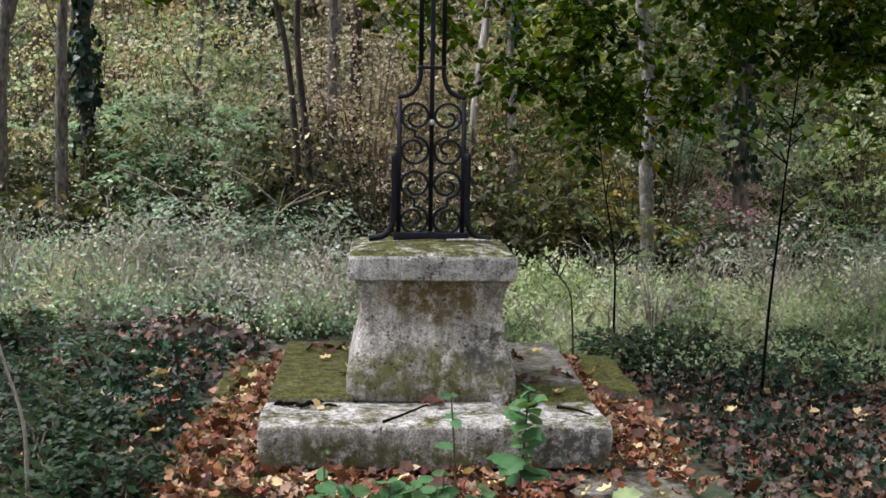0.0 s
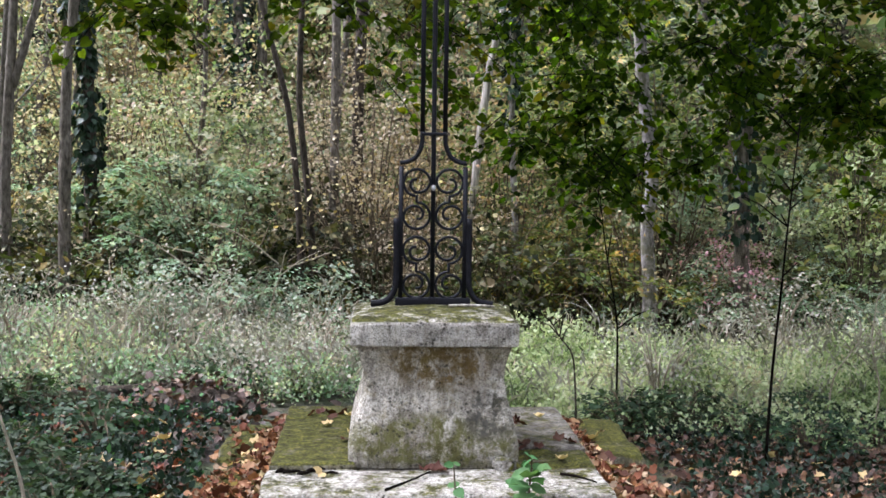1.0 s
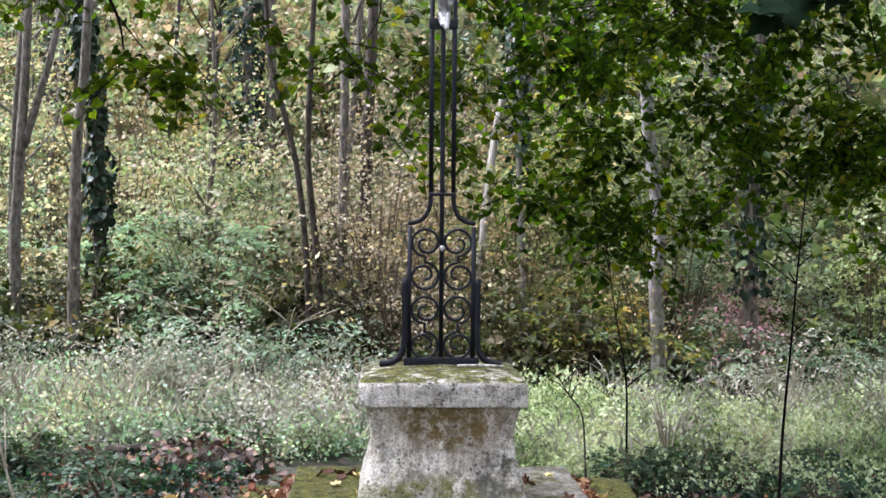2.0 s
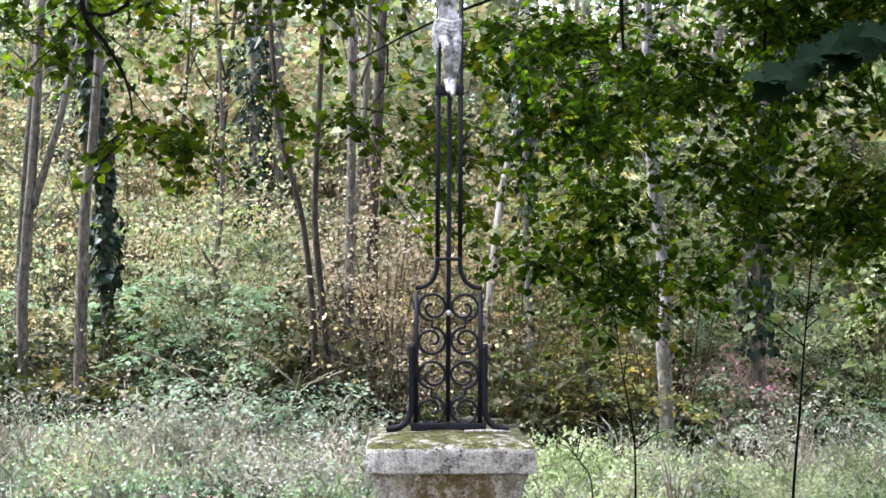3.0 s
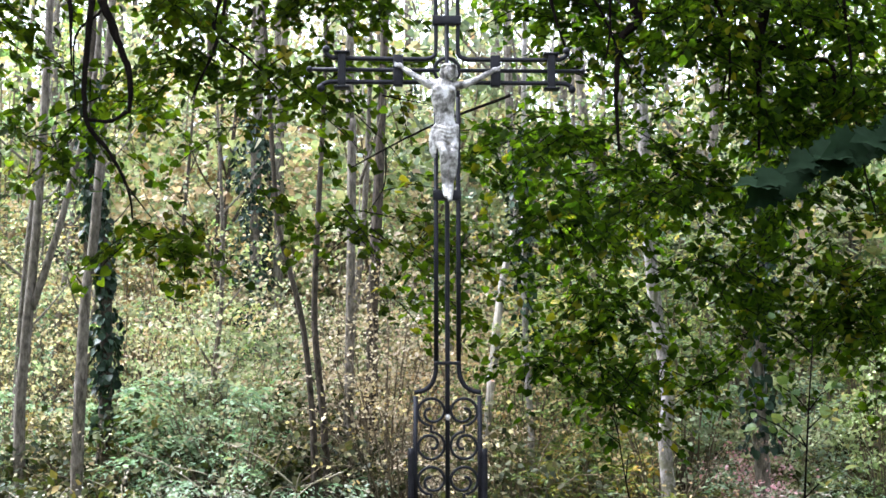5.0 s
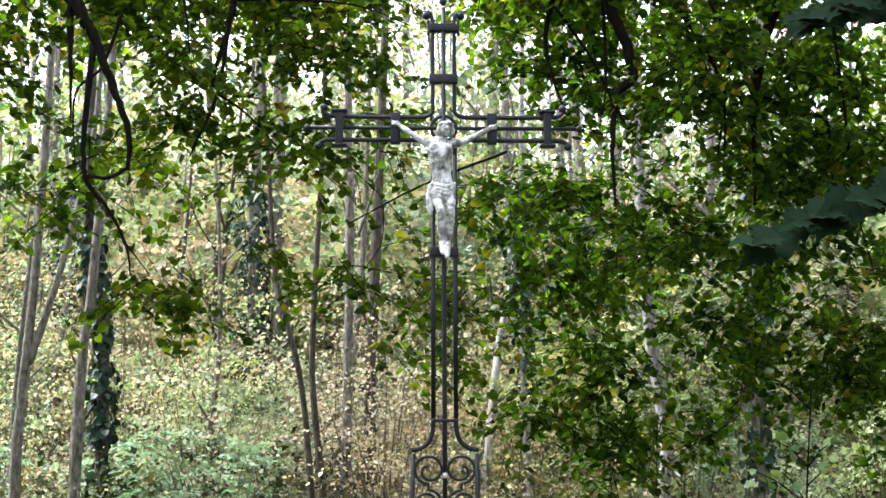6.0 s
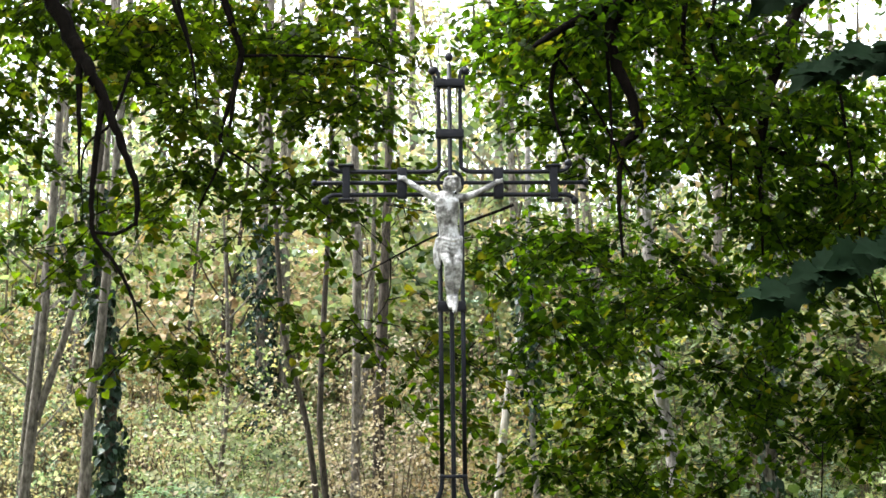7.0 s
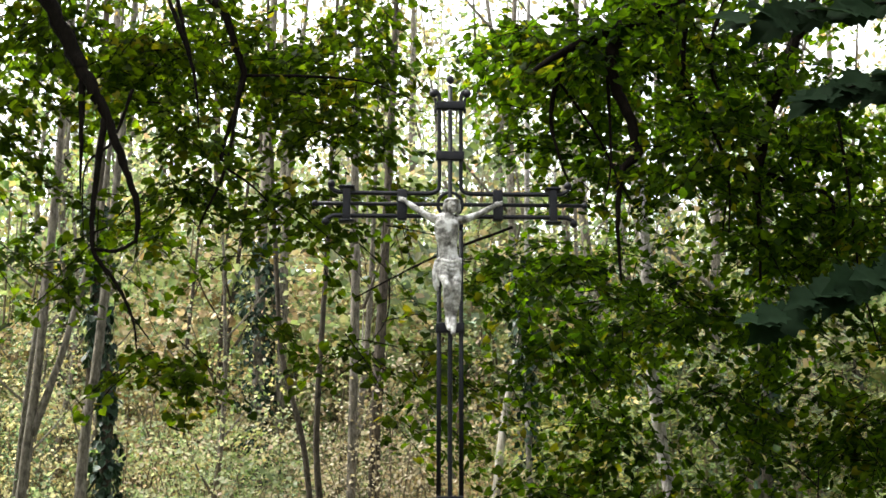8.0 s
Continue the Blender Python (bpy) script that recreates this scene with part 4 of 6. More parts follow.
L_CLUMPS = [
    ((-.55, 2.85, 4.4), (.45, .5, .3), 40), ((-1.3, 2.95, 4.6), (.7, .6, .4), 66), ((-2.2, 2.95, 4.4), (.6, .5, .5), 84), ((-1.9, 2.85, 3.3), (.5, .4, .4), 16),
    ((-2.15, 1.85, 4.15), (.5, .5, .42), 72), ((-1.45, 2.05, 4.15), (.5, .5, .40), 74), ((-.75, 2.25, 4.05), (.42, .5, .35), 50), ((-2.25, 1.75, 3.45), (.32, .4, .38), 40), ((-1.5, 2.05, 3.45), (.45, .5, .42), 55),
    ((-.85, 2.25, 3.4), (.35, .5, .36), 18), ((-.38, 2.35, 3.55), (.24, .4, .28), 21), ((-2.25, 1.85, 2.75), (.28, .4, .28), 13), ((-1.75, 1.75, 2.75), (.35, .4, .28), 14), ((-1.35, 1.65, 2.30), (.26, .3, .12), 20),
    ((-1.05, 2.15, 2.95), (.32, .4, .28), 5), ((-.50, 1.95, 3.0), (.32, .4, .28), 14), ((-.24, 1.65, 2.36), (.26, .3, .16), 26), ((-.68, 1.85, 2.45), (.18, .3, .15), 4), ((-.70, 1.95, 2.85), (.2, .3, .15), 5), ((.12, 2.35, 2.05), (.2, .3, .2), 10),
    ((-3.2, 1.00, 4.9), (1.0, 1.1, .7), 100), ((-3.8, 0.60, 6.2), (1.5, 1.7, 1.0), 170), ((-3.1, 2.05, 3.2), (.45, .8, .7), 24),
    # unseen overhead boughs, added to shade the steps and left foreground
    ((-2.5, -1.60, 5.3), (1.5, 1.3, .6), 115), ((-3.8, -3.00, 4.8), (1.1, 1.3, .9), 110),
    # the last three are unseen upper crown, added to shade the left boughs
    ((-.5, 2.4, 4.3), (.38, .4, .35), 46), ((-.65, 2.3, 3.8), (.32, .4, .3), 28), ((-2.2, 2.2, 5.2), (.9, .8, .4), 40), ((-1.2, 2.4, 5.2), (.8, .8, .35), 30), ((-2.6, 2.2, 6.2), (1.2, 1.0, .5), 50),
]
bough_tree("lime_tree", "lime tree with arching bare limbs and sparse hanging leaves", (-4.0, 1.4, -.05),
           [(-4.0, 1.4, -.1), (-3.95, 1.4, 1.4), (-4.0, 1.45, 3.0), (-3.9, 1.6, 6.3)], L_LIMBS, L_CLUMPS, 12, (),
           # unseen crown top, thinned to set how much light comes through
           (((-1.5, 1.4, 5.8), (1.3, 1.2, .5), 25), ((-3.2, 1.4, 5.9), (1.4, 1.3, .8), 40), ((-4.6, 1.4, 6.5), (1.2, 1.3, 1.0), 80)))


# ---- woodland behind ----
def woodland_tree(name, label, trunk, radii, bark, seed, leaf_mat=None, crown=None, ivy=None, limbs=(), sides=9, per=13, size=.075):
    """crown: list of (centre, radii, twigs); ivy: (from, to, spread, number)."""
    rng = np.random.default_rng(seed)
    p = curve_points(trunk, 6)
    foot = np.array([p[0][0], p[0][1], float(ground_z(p[0][0], p[0][1]))])
    p = np.vstack([foot + (0, 0, -.1), p[1:]])
    tree = base(name, tuple(foot), label, "tree")
    v, f = tube(p, radii, sides, rough=0.05, rng=rng)
    stem = piece("trunk", v - foot, f, bark, tree, smooth=True)
    for pts, r in limbs:
        v, f = tube(curve_points(pts, 5), r, 6, rough=0.05, rng=rng)
        piece("limb", v - foot, f, bark, tree, smooth=True)
    if crown:
        s, t = Soup(), Soup()
        for c, r, n in crown:
            sprays(rng, c, r, n, per, size, 0.7, 0.3, DIAM, s, None, tilt=.8, spread=0.07)
            sprays(rng, c, r, max(1, n // 6), 3, size, 0.9, 0.3, DIAM, s, t, tilt=.8, spread=0.07)
        v, f = t.out()
        stuffed("twig_mass", v - foot, f, STEM, tree)
        v, f = s.out()
        piece("crown", v - foot, f, leaf_mat, tree)
    if ivy:
        z0, z1, spread, n = ivy
        zz = rng.uniform(z0, z1, n)
        c = np.stack([np.interp(zz, p[:, 2], p[:, k]) for k in range(3)], 1)
        a = rng.uniform(0, 2 * np.pi, n)
        out = np.stack([np.cos(a), np.sin(a), np.zeros(n)], 1)
        wob = 0.65 + 0.5 * np.sin(zz * 5 + seed) * np.sin(zz * 11)
        pos = c + out * (spread * (0.4 + 0.8 * rng.uniform(size=n)) * wob)[:, None]
        v, f = leaves(pos, np.array([0, 0, -1.0]) + 0.5 * out + rng.normal(0, .4, (n, 3)), unit(out + rng.normal(0, .45, (n, 3))), rng.uniform(.05, .09, n), OVAL)
        piece("ivy", v - foot, f, IVY, stem, "glossy dark ivy")
    return tree


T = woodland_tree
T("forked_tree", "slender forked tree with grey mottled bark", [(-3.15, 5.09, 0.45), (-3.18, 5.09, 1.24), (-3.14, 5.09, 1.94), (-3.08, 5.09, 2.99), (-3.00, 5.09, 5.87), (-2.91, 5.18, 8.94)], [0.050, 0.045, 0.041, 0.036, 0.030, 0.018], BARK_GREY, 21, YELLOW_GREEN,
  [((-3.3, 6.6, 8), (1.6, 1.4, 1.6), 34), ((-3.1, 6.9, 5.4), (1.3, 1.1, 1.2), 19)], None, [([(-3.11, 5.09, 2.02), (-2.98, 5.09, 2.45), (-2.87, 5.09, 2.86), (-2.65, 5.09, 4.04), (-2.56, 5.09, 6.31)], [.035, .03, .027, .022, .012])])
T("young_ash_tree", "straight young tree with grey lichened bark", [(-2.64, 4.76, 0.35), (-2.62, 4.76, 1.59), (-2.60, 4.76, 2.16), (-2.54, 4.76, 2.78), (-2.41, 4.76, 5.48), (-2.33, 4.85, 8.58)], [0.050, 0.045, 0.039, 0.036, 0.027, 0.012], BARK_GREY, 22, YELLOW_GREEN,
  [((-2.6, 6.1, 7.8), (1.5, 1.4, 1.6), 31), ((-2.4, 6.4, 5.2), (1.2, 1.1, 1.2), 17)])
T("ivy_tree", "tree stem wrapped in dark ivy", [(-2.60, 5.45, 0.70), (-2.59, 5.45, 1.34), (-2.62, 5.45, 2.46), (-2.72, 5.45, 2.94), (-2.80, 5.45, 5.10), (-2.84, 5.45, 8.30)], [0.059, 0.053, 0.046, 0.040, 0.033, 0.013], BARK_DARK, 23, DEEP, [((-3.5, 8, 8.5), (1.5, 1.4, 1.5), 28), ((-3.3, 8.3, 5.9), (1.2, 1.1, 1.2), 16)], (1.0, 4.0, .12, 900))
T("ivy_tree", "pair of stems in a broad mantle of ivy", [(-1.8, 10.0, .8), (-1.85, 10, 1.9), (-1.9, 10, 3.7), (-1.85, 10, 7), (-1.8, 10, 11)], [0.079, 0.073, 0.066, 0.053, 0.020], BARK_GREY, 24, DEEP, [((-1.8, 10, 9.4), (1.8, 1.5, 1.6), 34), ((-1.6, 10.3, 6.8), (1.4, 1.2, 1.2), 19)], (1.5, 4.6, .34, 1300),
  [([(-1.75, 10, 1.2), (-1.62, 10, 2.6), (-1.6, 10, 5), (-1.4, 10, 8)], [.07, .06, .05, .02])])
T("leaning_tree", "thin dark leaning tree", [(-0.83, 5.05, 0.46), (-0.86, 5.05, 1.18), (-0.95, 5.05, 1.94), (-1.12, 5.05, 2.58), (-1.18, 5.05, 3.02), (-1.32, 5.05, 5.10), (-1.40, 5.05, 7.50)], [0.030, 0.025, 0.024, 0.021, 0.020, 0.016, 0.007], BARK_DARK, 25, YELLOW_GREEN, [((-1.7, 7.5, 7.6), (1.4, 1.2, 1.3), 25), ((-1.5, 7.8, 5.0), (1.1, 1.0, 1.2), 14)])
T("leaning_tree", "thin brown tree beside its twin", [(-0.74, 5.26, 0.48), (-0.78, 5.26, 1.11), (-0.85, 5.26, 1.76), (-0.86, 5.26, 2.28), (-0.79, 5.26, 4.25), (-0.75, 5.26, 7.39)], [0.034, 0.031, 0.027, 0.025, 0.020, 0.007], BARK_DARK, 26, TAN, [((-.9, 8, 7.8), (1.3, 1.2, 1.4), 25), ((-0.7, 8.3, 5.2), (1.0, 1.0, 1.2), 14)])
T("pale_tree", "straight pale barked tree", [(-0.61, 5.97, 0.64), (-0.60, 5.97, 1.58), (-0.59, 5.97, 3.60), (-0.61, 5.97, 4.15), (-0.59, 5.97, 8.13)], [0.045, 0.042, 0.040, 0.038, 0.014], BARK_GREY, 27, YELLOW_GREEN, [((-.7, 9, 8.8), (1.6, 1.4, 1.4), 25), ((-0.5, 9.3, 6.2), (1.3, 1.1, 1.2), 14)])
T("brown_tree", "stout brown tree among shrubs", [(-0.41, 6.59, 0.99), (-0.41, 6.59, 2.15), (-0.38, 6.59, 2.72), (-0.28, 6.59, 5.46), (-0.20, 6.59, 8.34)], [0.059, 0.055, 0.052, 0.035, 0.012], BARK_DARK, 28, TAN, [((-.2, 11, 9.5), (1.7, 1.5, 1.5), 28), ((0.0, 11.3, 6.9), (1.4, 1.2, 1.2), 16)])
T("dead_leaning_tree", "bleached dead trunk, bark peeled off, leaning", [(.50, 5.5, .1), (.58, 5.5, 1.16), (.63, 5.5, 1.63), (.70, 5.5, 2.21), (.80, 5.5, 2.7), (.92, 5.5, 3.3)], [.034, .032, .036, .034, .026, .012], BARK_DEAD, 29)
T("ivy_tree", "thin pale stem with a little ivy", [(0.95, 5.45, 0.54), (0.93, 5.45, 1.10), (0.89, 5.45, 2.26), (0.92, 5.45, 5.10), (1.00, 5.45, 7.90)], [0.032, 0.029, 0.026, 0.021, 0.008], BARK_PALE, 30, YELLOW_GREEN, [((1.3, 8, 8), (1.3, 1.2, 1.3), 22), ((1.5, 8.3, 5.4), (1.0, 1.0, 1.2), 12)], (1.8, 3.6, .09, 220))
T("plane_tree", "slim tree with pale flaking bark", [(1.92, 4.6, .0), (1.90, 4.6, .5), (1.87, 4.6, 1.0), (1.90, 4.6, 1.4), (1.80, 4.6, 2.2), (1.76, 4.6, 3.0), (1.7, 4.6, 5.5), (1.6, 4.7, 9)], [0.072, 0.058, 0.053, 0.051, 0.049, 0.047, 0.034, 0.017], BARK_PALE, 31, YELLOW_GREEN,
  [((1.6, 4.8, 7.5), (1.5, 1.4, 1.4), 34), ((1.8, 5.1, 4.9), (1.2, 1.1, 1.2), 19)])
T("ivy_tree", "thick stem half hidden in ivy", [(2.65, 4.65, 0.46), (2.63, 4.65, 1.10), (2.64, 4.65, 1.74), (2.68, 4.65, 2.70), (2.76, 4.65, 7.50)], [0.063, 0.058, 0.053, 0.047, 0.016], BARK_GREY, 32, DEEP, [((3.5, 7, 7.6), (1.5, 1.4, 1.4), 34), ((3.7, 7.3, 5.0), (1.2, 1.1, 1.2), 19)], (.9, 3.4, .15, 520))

# the deeper wood, from a few kinds of tree, fuller ones near and simpler ones far off
rng = np.random.default_rng(5)
kinds, far_kinds = [], []
KINDS = ((BARK_GREY, YELLOW_GREEN, 11, .085), (BARK_DARK, TAN, 12, .095), (BARK_GREY, DEEP, 13, .09), (BARK_PALE, YELLOW_GREEN, 10, .07), (BARK_GREY, BLUE_GREEN, 12, .08))
for k in range(10):
    bark, leaf_mat, h, r = KINDS[k % 5]
    far = k >= 5
    b = rng.normal(0, .25, (4, 2))
    y0, x0 = (16.0 + 3 * k, -9.0 + 4.3 * k) if not far else (30.0 + 2 * k, -36.0 + 5.3 * k)
    z0 = float(ground_z(x0, y0))
    line = [(x0, y0, z0), (x0 + b[0, 0] * .3, y0 + b[0, 1] * .3, z0 + h * .25), (x0 + b[1, 0], y0 + b[1, 1], z0 + h * .55), (x0 + b[2, 0] * 1.5, y0 + b[2, 1], z0 + h)]
    crown = [((x0 + rng.normal(0, .9), y0 + rng.normal(0, .9), z0 + h * q), (1.3, 1.3, 1.0), (12 if far else 20) if q < .5 else (14 if far else 6)) for q in (.18, .26, .34, .42, .52, .62, .72, .82, .92)]
    lim = [([(x0 + b[1, 0] * .5, y0, z0 + h * q), (x0 + s * .6, y0 + .1, z0 + h * q + .6), (x0 + s * 1.2, y0 + .2, z0 + h * q + 1.4)], [.03, .02, .006]) for q, s in ((.35, 1), (.45, -1), (.55, 1), (.65, -1))]
    ob = T("woodland_tree", "tall slender woodland tree with thin autumn foliage", line, [r, r * .8, r * .6, r * .15], bark, 60 + k, leaf_mat, crown, (z0 + .5, z0 + 5, .18, 500) if k == 2 else None, lim, 6 if far else 8, 8 if far else 13, .16 if far else .075)
    tagged(ob, group="woodland trees")
    (far_kinds if far else kinds).append(ob)


def plant_tree(ob, x, y, sc):
    copy_thing(ob, Matrix.Translation((x, y, float(ground_z(x, y)) - .05)) @ Matrix.Rotation(rng.uniform(0, 6.28), 4, "Z") @ Matrix.Rotation(rng.normal(0, .05), 4, "X") @ Matrix.Scale(sc, 4))


for i in range(17):
    y = rng.uniform(10.2, 19)
    plant_tree(kinds[int(rng.choice([0, 0, 1, 1, 2, 3, 4]))], rng.uniform(-1, 1) * (2.4 + .45 * y), y, rng.uniform(.65, 1.1))
for i in range(115):
    y = rng.uniform(18, 58)
    plant_tree(far_kinds[int(rng.choice([0, 0, 1, 1, 3, 3, 4]))], rng.uniform(-1, 1) * (3 + .5 * y), y, rng.uniform(.8, 1.25))
for i in range(16):
    y = rng.uniform(6.4, 11)
    plant_tree(kinds[int(rng.choice([0, 1, 1, 4]))], rng.uniform(-1, 1) * (1.6 + .36 * y), y, rng.uniform(.42, .6))
for x, y in ((1.2, 9.6), (1.95, 10.8), (2.7, 9.6), (4.3, 8.9), (3.9, 11.5), (5.6, 10.4), (2.2, 8.4), (3.3, 8.3), (3.0, 10.5), (4.9, 9.8)):
    plant_tree(kinds[2], x, y, .85)
# unseen trees added behind and at the sides to cut the front light
for i in range(46):
    side = i % 3
    x, y = (rng.uniform(-16, 16), rng.uniform(-20, -8.5)) if side == 0 else ((rng.uniform(6.5, 16), rng.uniform(-9, 7)) if side == 1 else (rng.uniform(-18, -11), rng.uniform(-9, 7)))
    plant_tree(far_kinds[int(rng.integers(5))], x, y, rng.uniform(.8, 1.1))


# ---- shrubs ----
def shrub(name, label, mat, seed, height=1.6, spread=0.9, stems=26, size=0.075, per=26, shape=DIAM, bare=0.25, arch=0.5, stem_mat=STEM, frond=0.0):
    rng = np.random.default_rng(seed)
    ob = base(name, (0, 0, 0), label, "shrub")
    s, t = Soup(), Soup()
    for i in range(stems):
        a, out = rng.uniform(0, 2 * np.pi), spread * rng.uniform(.25, 1)
        h = height * rng.uniform(.55, 1.05) * (1 - .35 * (out / spread) ** 2)
        d = np.array([np.cos(a), np.sin(a), 0])
        pts = curve_points([d * .08 * rng.uniform(), d * out * .35 + (0, 0, h * .5), d * out * .75 + (0, 0, h * .9), d * out * (1 + arch * .25) + (0, 0, h * (1 - arch * .15))], 5)
        t.add(*tube(pts[::2], [.011, .008, .004, .002], 3))
        knots = max(3, per // 17)
        at = rng.integers(0, knots, per)
        k = (bare + (1 - bare) * rng.uniform(size=knots) ** .75)[at] * (len(pts) - 1)
        pos = np.stack([np.interp(k, np.arange(len(pts)), pts[:, j]) for j in range(3)], 1) + rng.normal(0, .13 * height ** .5, (knots, 3))[at] + rng.normal(0, .065, (per, 3)) * np.array([1.4, 1.4, .5])
        al = d + rng.normal(0, .7, (per, 3)) - np.array([0, 0, .25])
        plane = rng.normal(0, .5, (knots, 3))[at] + rng.normal(0, .4, (per, 3)) + np.array([0, -.1, .85])
        if frond:
            # leaflets in two rows along arching midribs
            ribs = max(2, per // 11)
            at, q = np.arange(per) % ribs, rng.uniform(0, 1, per)
            k = (bare + (1 - bare) * rng.uniform(size=ribs) ** .8) * (len(pts) - 1)
            root = np.stack([np.interp(k, np.arange(len(pts)), pts[:, j]) for j in range(3)], 1)
            go = unit(d * .6 + rng.normal(0, .8, (ribs, 3)) * np.array([1, 1, .35])) * frond * rng.uniform(.6, 1.3, (ribs, 1))
            t.add(*tube(np.array([root[0], root[0] + go[0] * .5, root[0] + go[0] - (0, 0, .25 * frond)]), [.003, .002, .001], 3))
            side = np.stack([-go[:, 1], go[:, 0], 0 * go[:, 0]], 1) / frond
            pos = root[at] + go[at] * q[:, None] - np.outer(q ** 2, (0, 0, .3 * frond)) + rng.normal(0, .008, (per, 3))
            al = side[at] * np.where(rng.uniform(size=per) < .5, -1, 1)[:, None] + go[at] / frond * .8 + rng.normal(0, .2, (per, 3)) - np.array([0, 0, .2])
            plane = rng.normal(0, .3, (ribs, 3))[at] + rng.normal(0, .2, (per, 3)) + np.array([0, -.15, .9])
        s.add(*leaves(pos, al, unit(plane), size * rng.uniform(.5, 1.3, per), shape))
    stuffed("stem_mass", *t.out(), stem_mat, ob)
    piece("foliage", *s.out(), mat, ob)
    return ob


def strew(kinds, spots, seed, low=.8, high=1.25, group=""):
    r = np.random.default_rng(seed)
    used = set()
    for x, y, k in spots:
        m = Matrix.Translation((x, y, float(ground_z(x, y)) - .03)) @ Matrix.Rotation(r.uniform(0, 6.28), 4, "Z") @ Matrix.Scale(r.uniform(low, high), 4)
        ob = kinds[k % len(kinds)]
        if k % len(kinds) in used:
            copy_thing(ob, m)
        else:
            used.add(k % len(kinds))
            ob.matrix_basis = m
        if group:
            tagged(ob, group=group)


LEAFLET = (np.array([(0, 0, 0), (.42, -.2, .05), (1, 0, -.12), (.42, .2, .05)]), np.array([(0, 1, 2), (0, 2, 3)]))
S_BLUE = shrub("leafy_shrub", "airy shrub with grey-green leaves", BLUE_GREEN, 71, 1.7, 1.0, 28, .066, 112, LEAFLET, frond=.34)
S_BLUE2 = shrub("leafy_shrub", "low spreading shrub with grey-green leaves", BLUE_GREEN, 72, 1.0, 1.0, 26, .058, 100, LEAFLET, frond=.3)
S_YEL = shrub("yellowing_shrub", "open shrub with yellow-green autumn leaves", YELLOW_GREEN, 73, 1.9, .9, 26, .042, 95)
S_TAN = shrub("withered_shrub", "twiggy shrub with withered tan leaves", TAN, 74, 1.5, .85, 34, .034, 120)
S_TAN2 = shrub("withered_shrub", "tall thin shrub with tan leaves", TAN, 75, 2.5, .8, 24, .035, 120)
S_DEEP = shrub("dark_shrub", "dense dark green shrub", DEEP, 76, 1.2, .9, 26, .058, 92, LEAFLET, frond=.3)
S_YEL2 = shrub("tall_hazel", "tall hazel with yellow-green leaves", YELLOW_GREEN, 77, 3.4, 1.2, 24, .05, 90)
# added filler: its dark leaves imitate shaded gaps at the wood edge
S_DARK = shrub("bramble_thicket", "low shrub added as the dark of shaded hollows", HOLLOW_LEAF, 87, .95, .8, 30, .06, 60)
S_DEEP2 = shrub("tall_dark_shrub", "tall dark green shrub with a few yellow leaves", DEEP, 86, 2.7, 1.0, 24, .06, 120, LEAFLET, frond=.36)
kinds_all = [S_BLUE, S_YEL, S_TAN, S_DEEP, S_BLUE2, S_TAN2, S_YEL2, S_DEEP2, S_DARK]
F_YEL = shrub("distant_shrub", "shrub with yellow-green leaves on the slope", YELLOW_GREEN, 78, 2.4, 1.0, 20, .065, 84)
F_TAN = shrub("distant_shrub", "shrub with tan leaves on the slope", TAN, 79, 2.2, 1.0, 20, .06, 84)
F_DEEP = shrub("distant_shrub", "light green shrub on the slope", LIGHT, 80, 2.4, 1.0, 20, .065, 84)
F_BLUE = shrub("distant_shrub", "grey-green shrub on the slope", BLUE_GREEN, 81, 2.2, 1.0, 20, .07, 84)
S_OCHRE = shrub("ochre_shrub", "open shrub with ochre and orange autumn leaves", OCHRE, 88, 1.5, .7, 24, .040, 95)
S_LIGHT = shrub("hazel_shrub", "airy shrub with fresh light green leaves", LIGHT, 89, 1.9, .8, 24, .06, 74)
S_CANE = shrub("bare_shrub", "tangle of thin grey canes with few leaves", TAN, 91, 1.3, .9, 30, .03, 14, bare=.4, arch=.9)
kinds_all += [S_OCHRE, S_LIGHT, S_CANE]
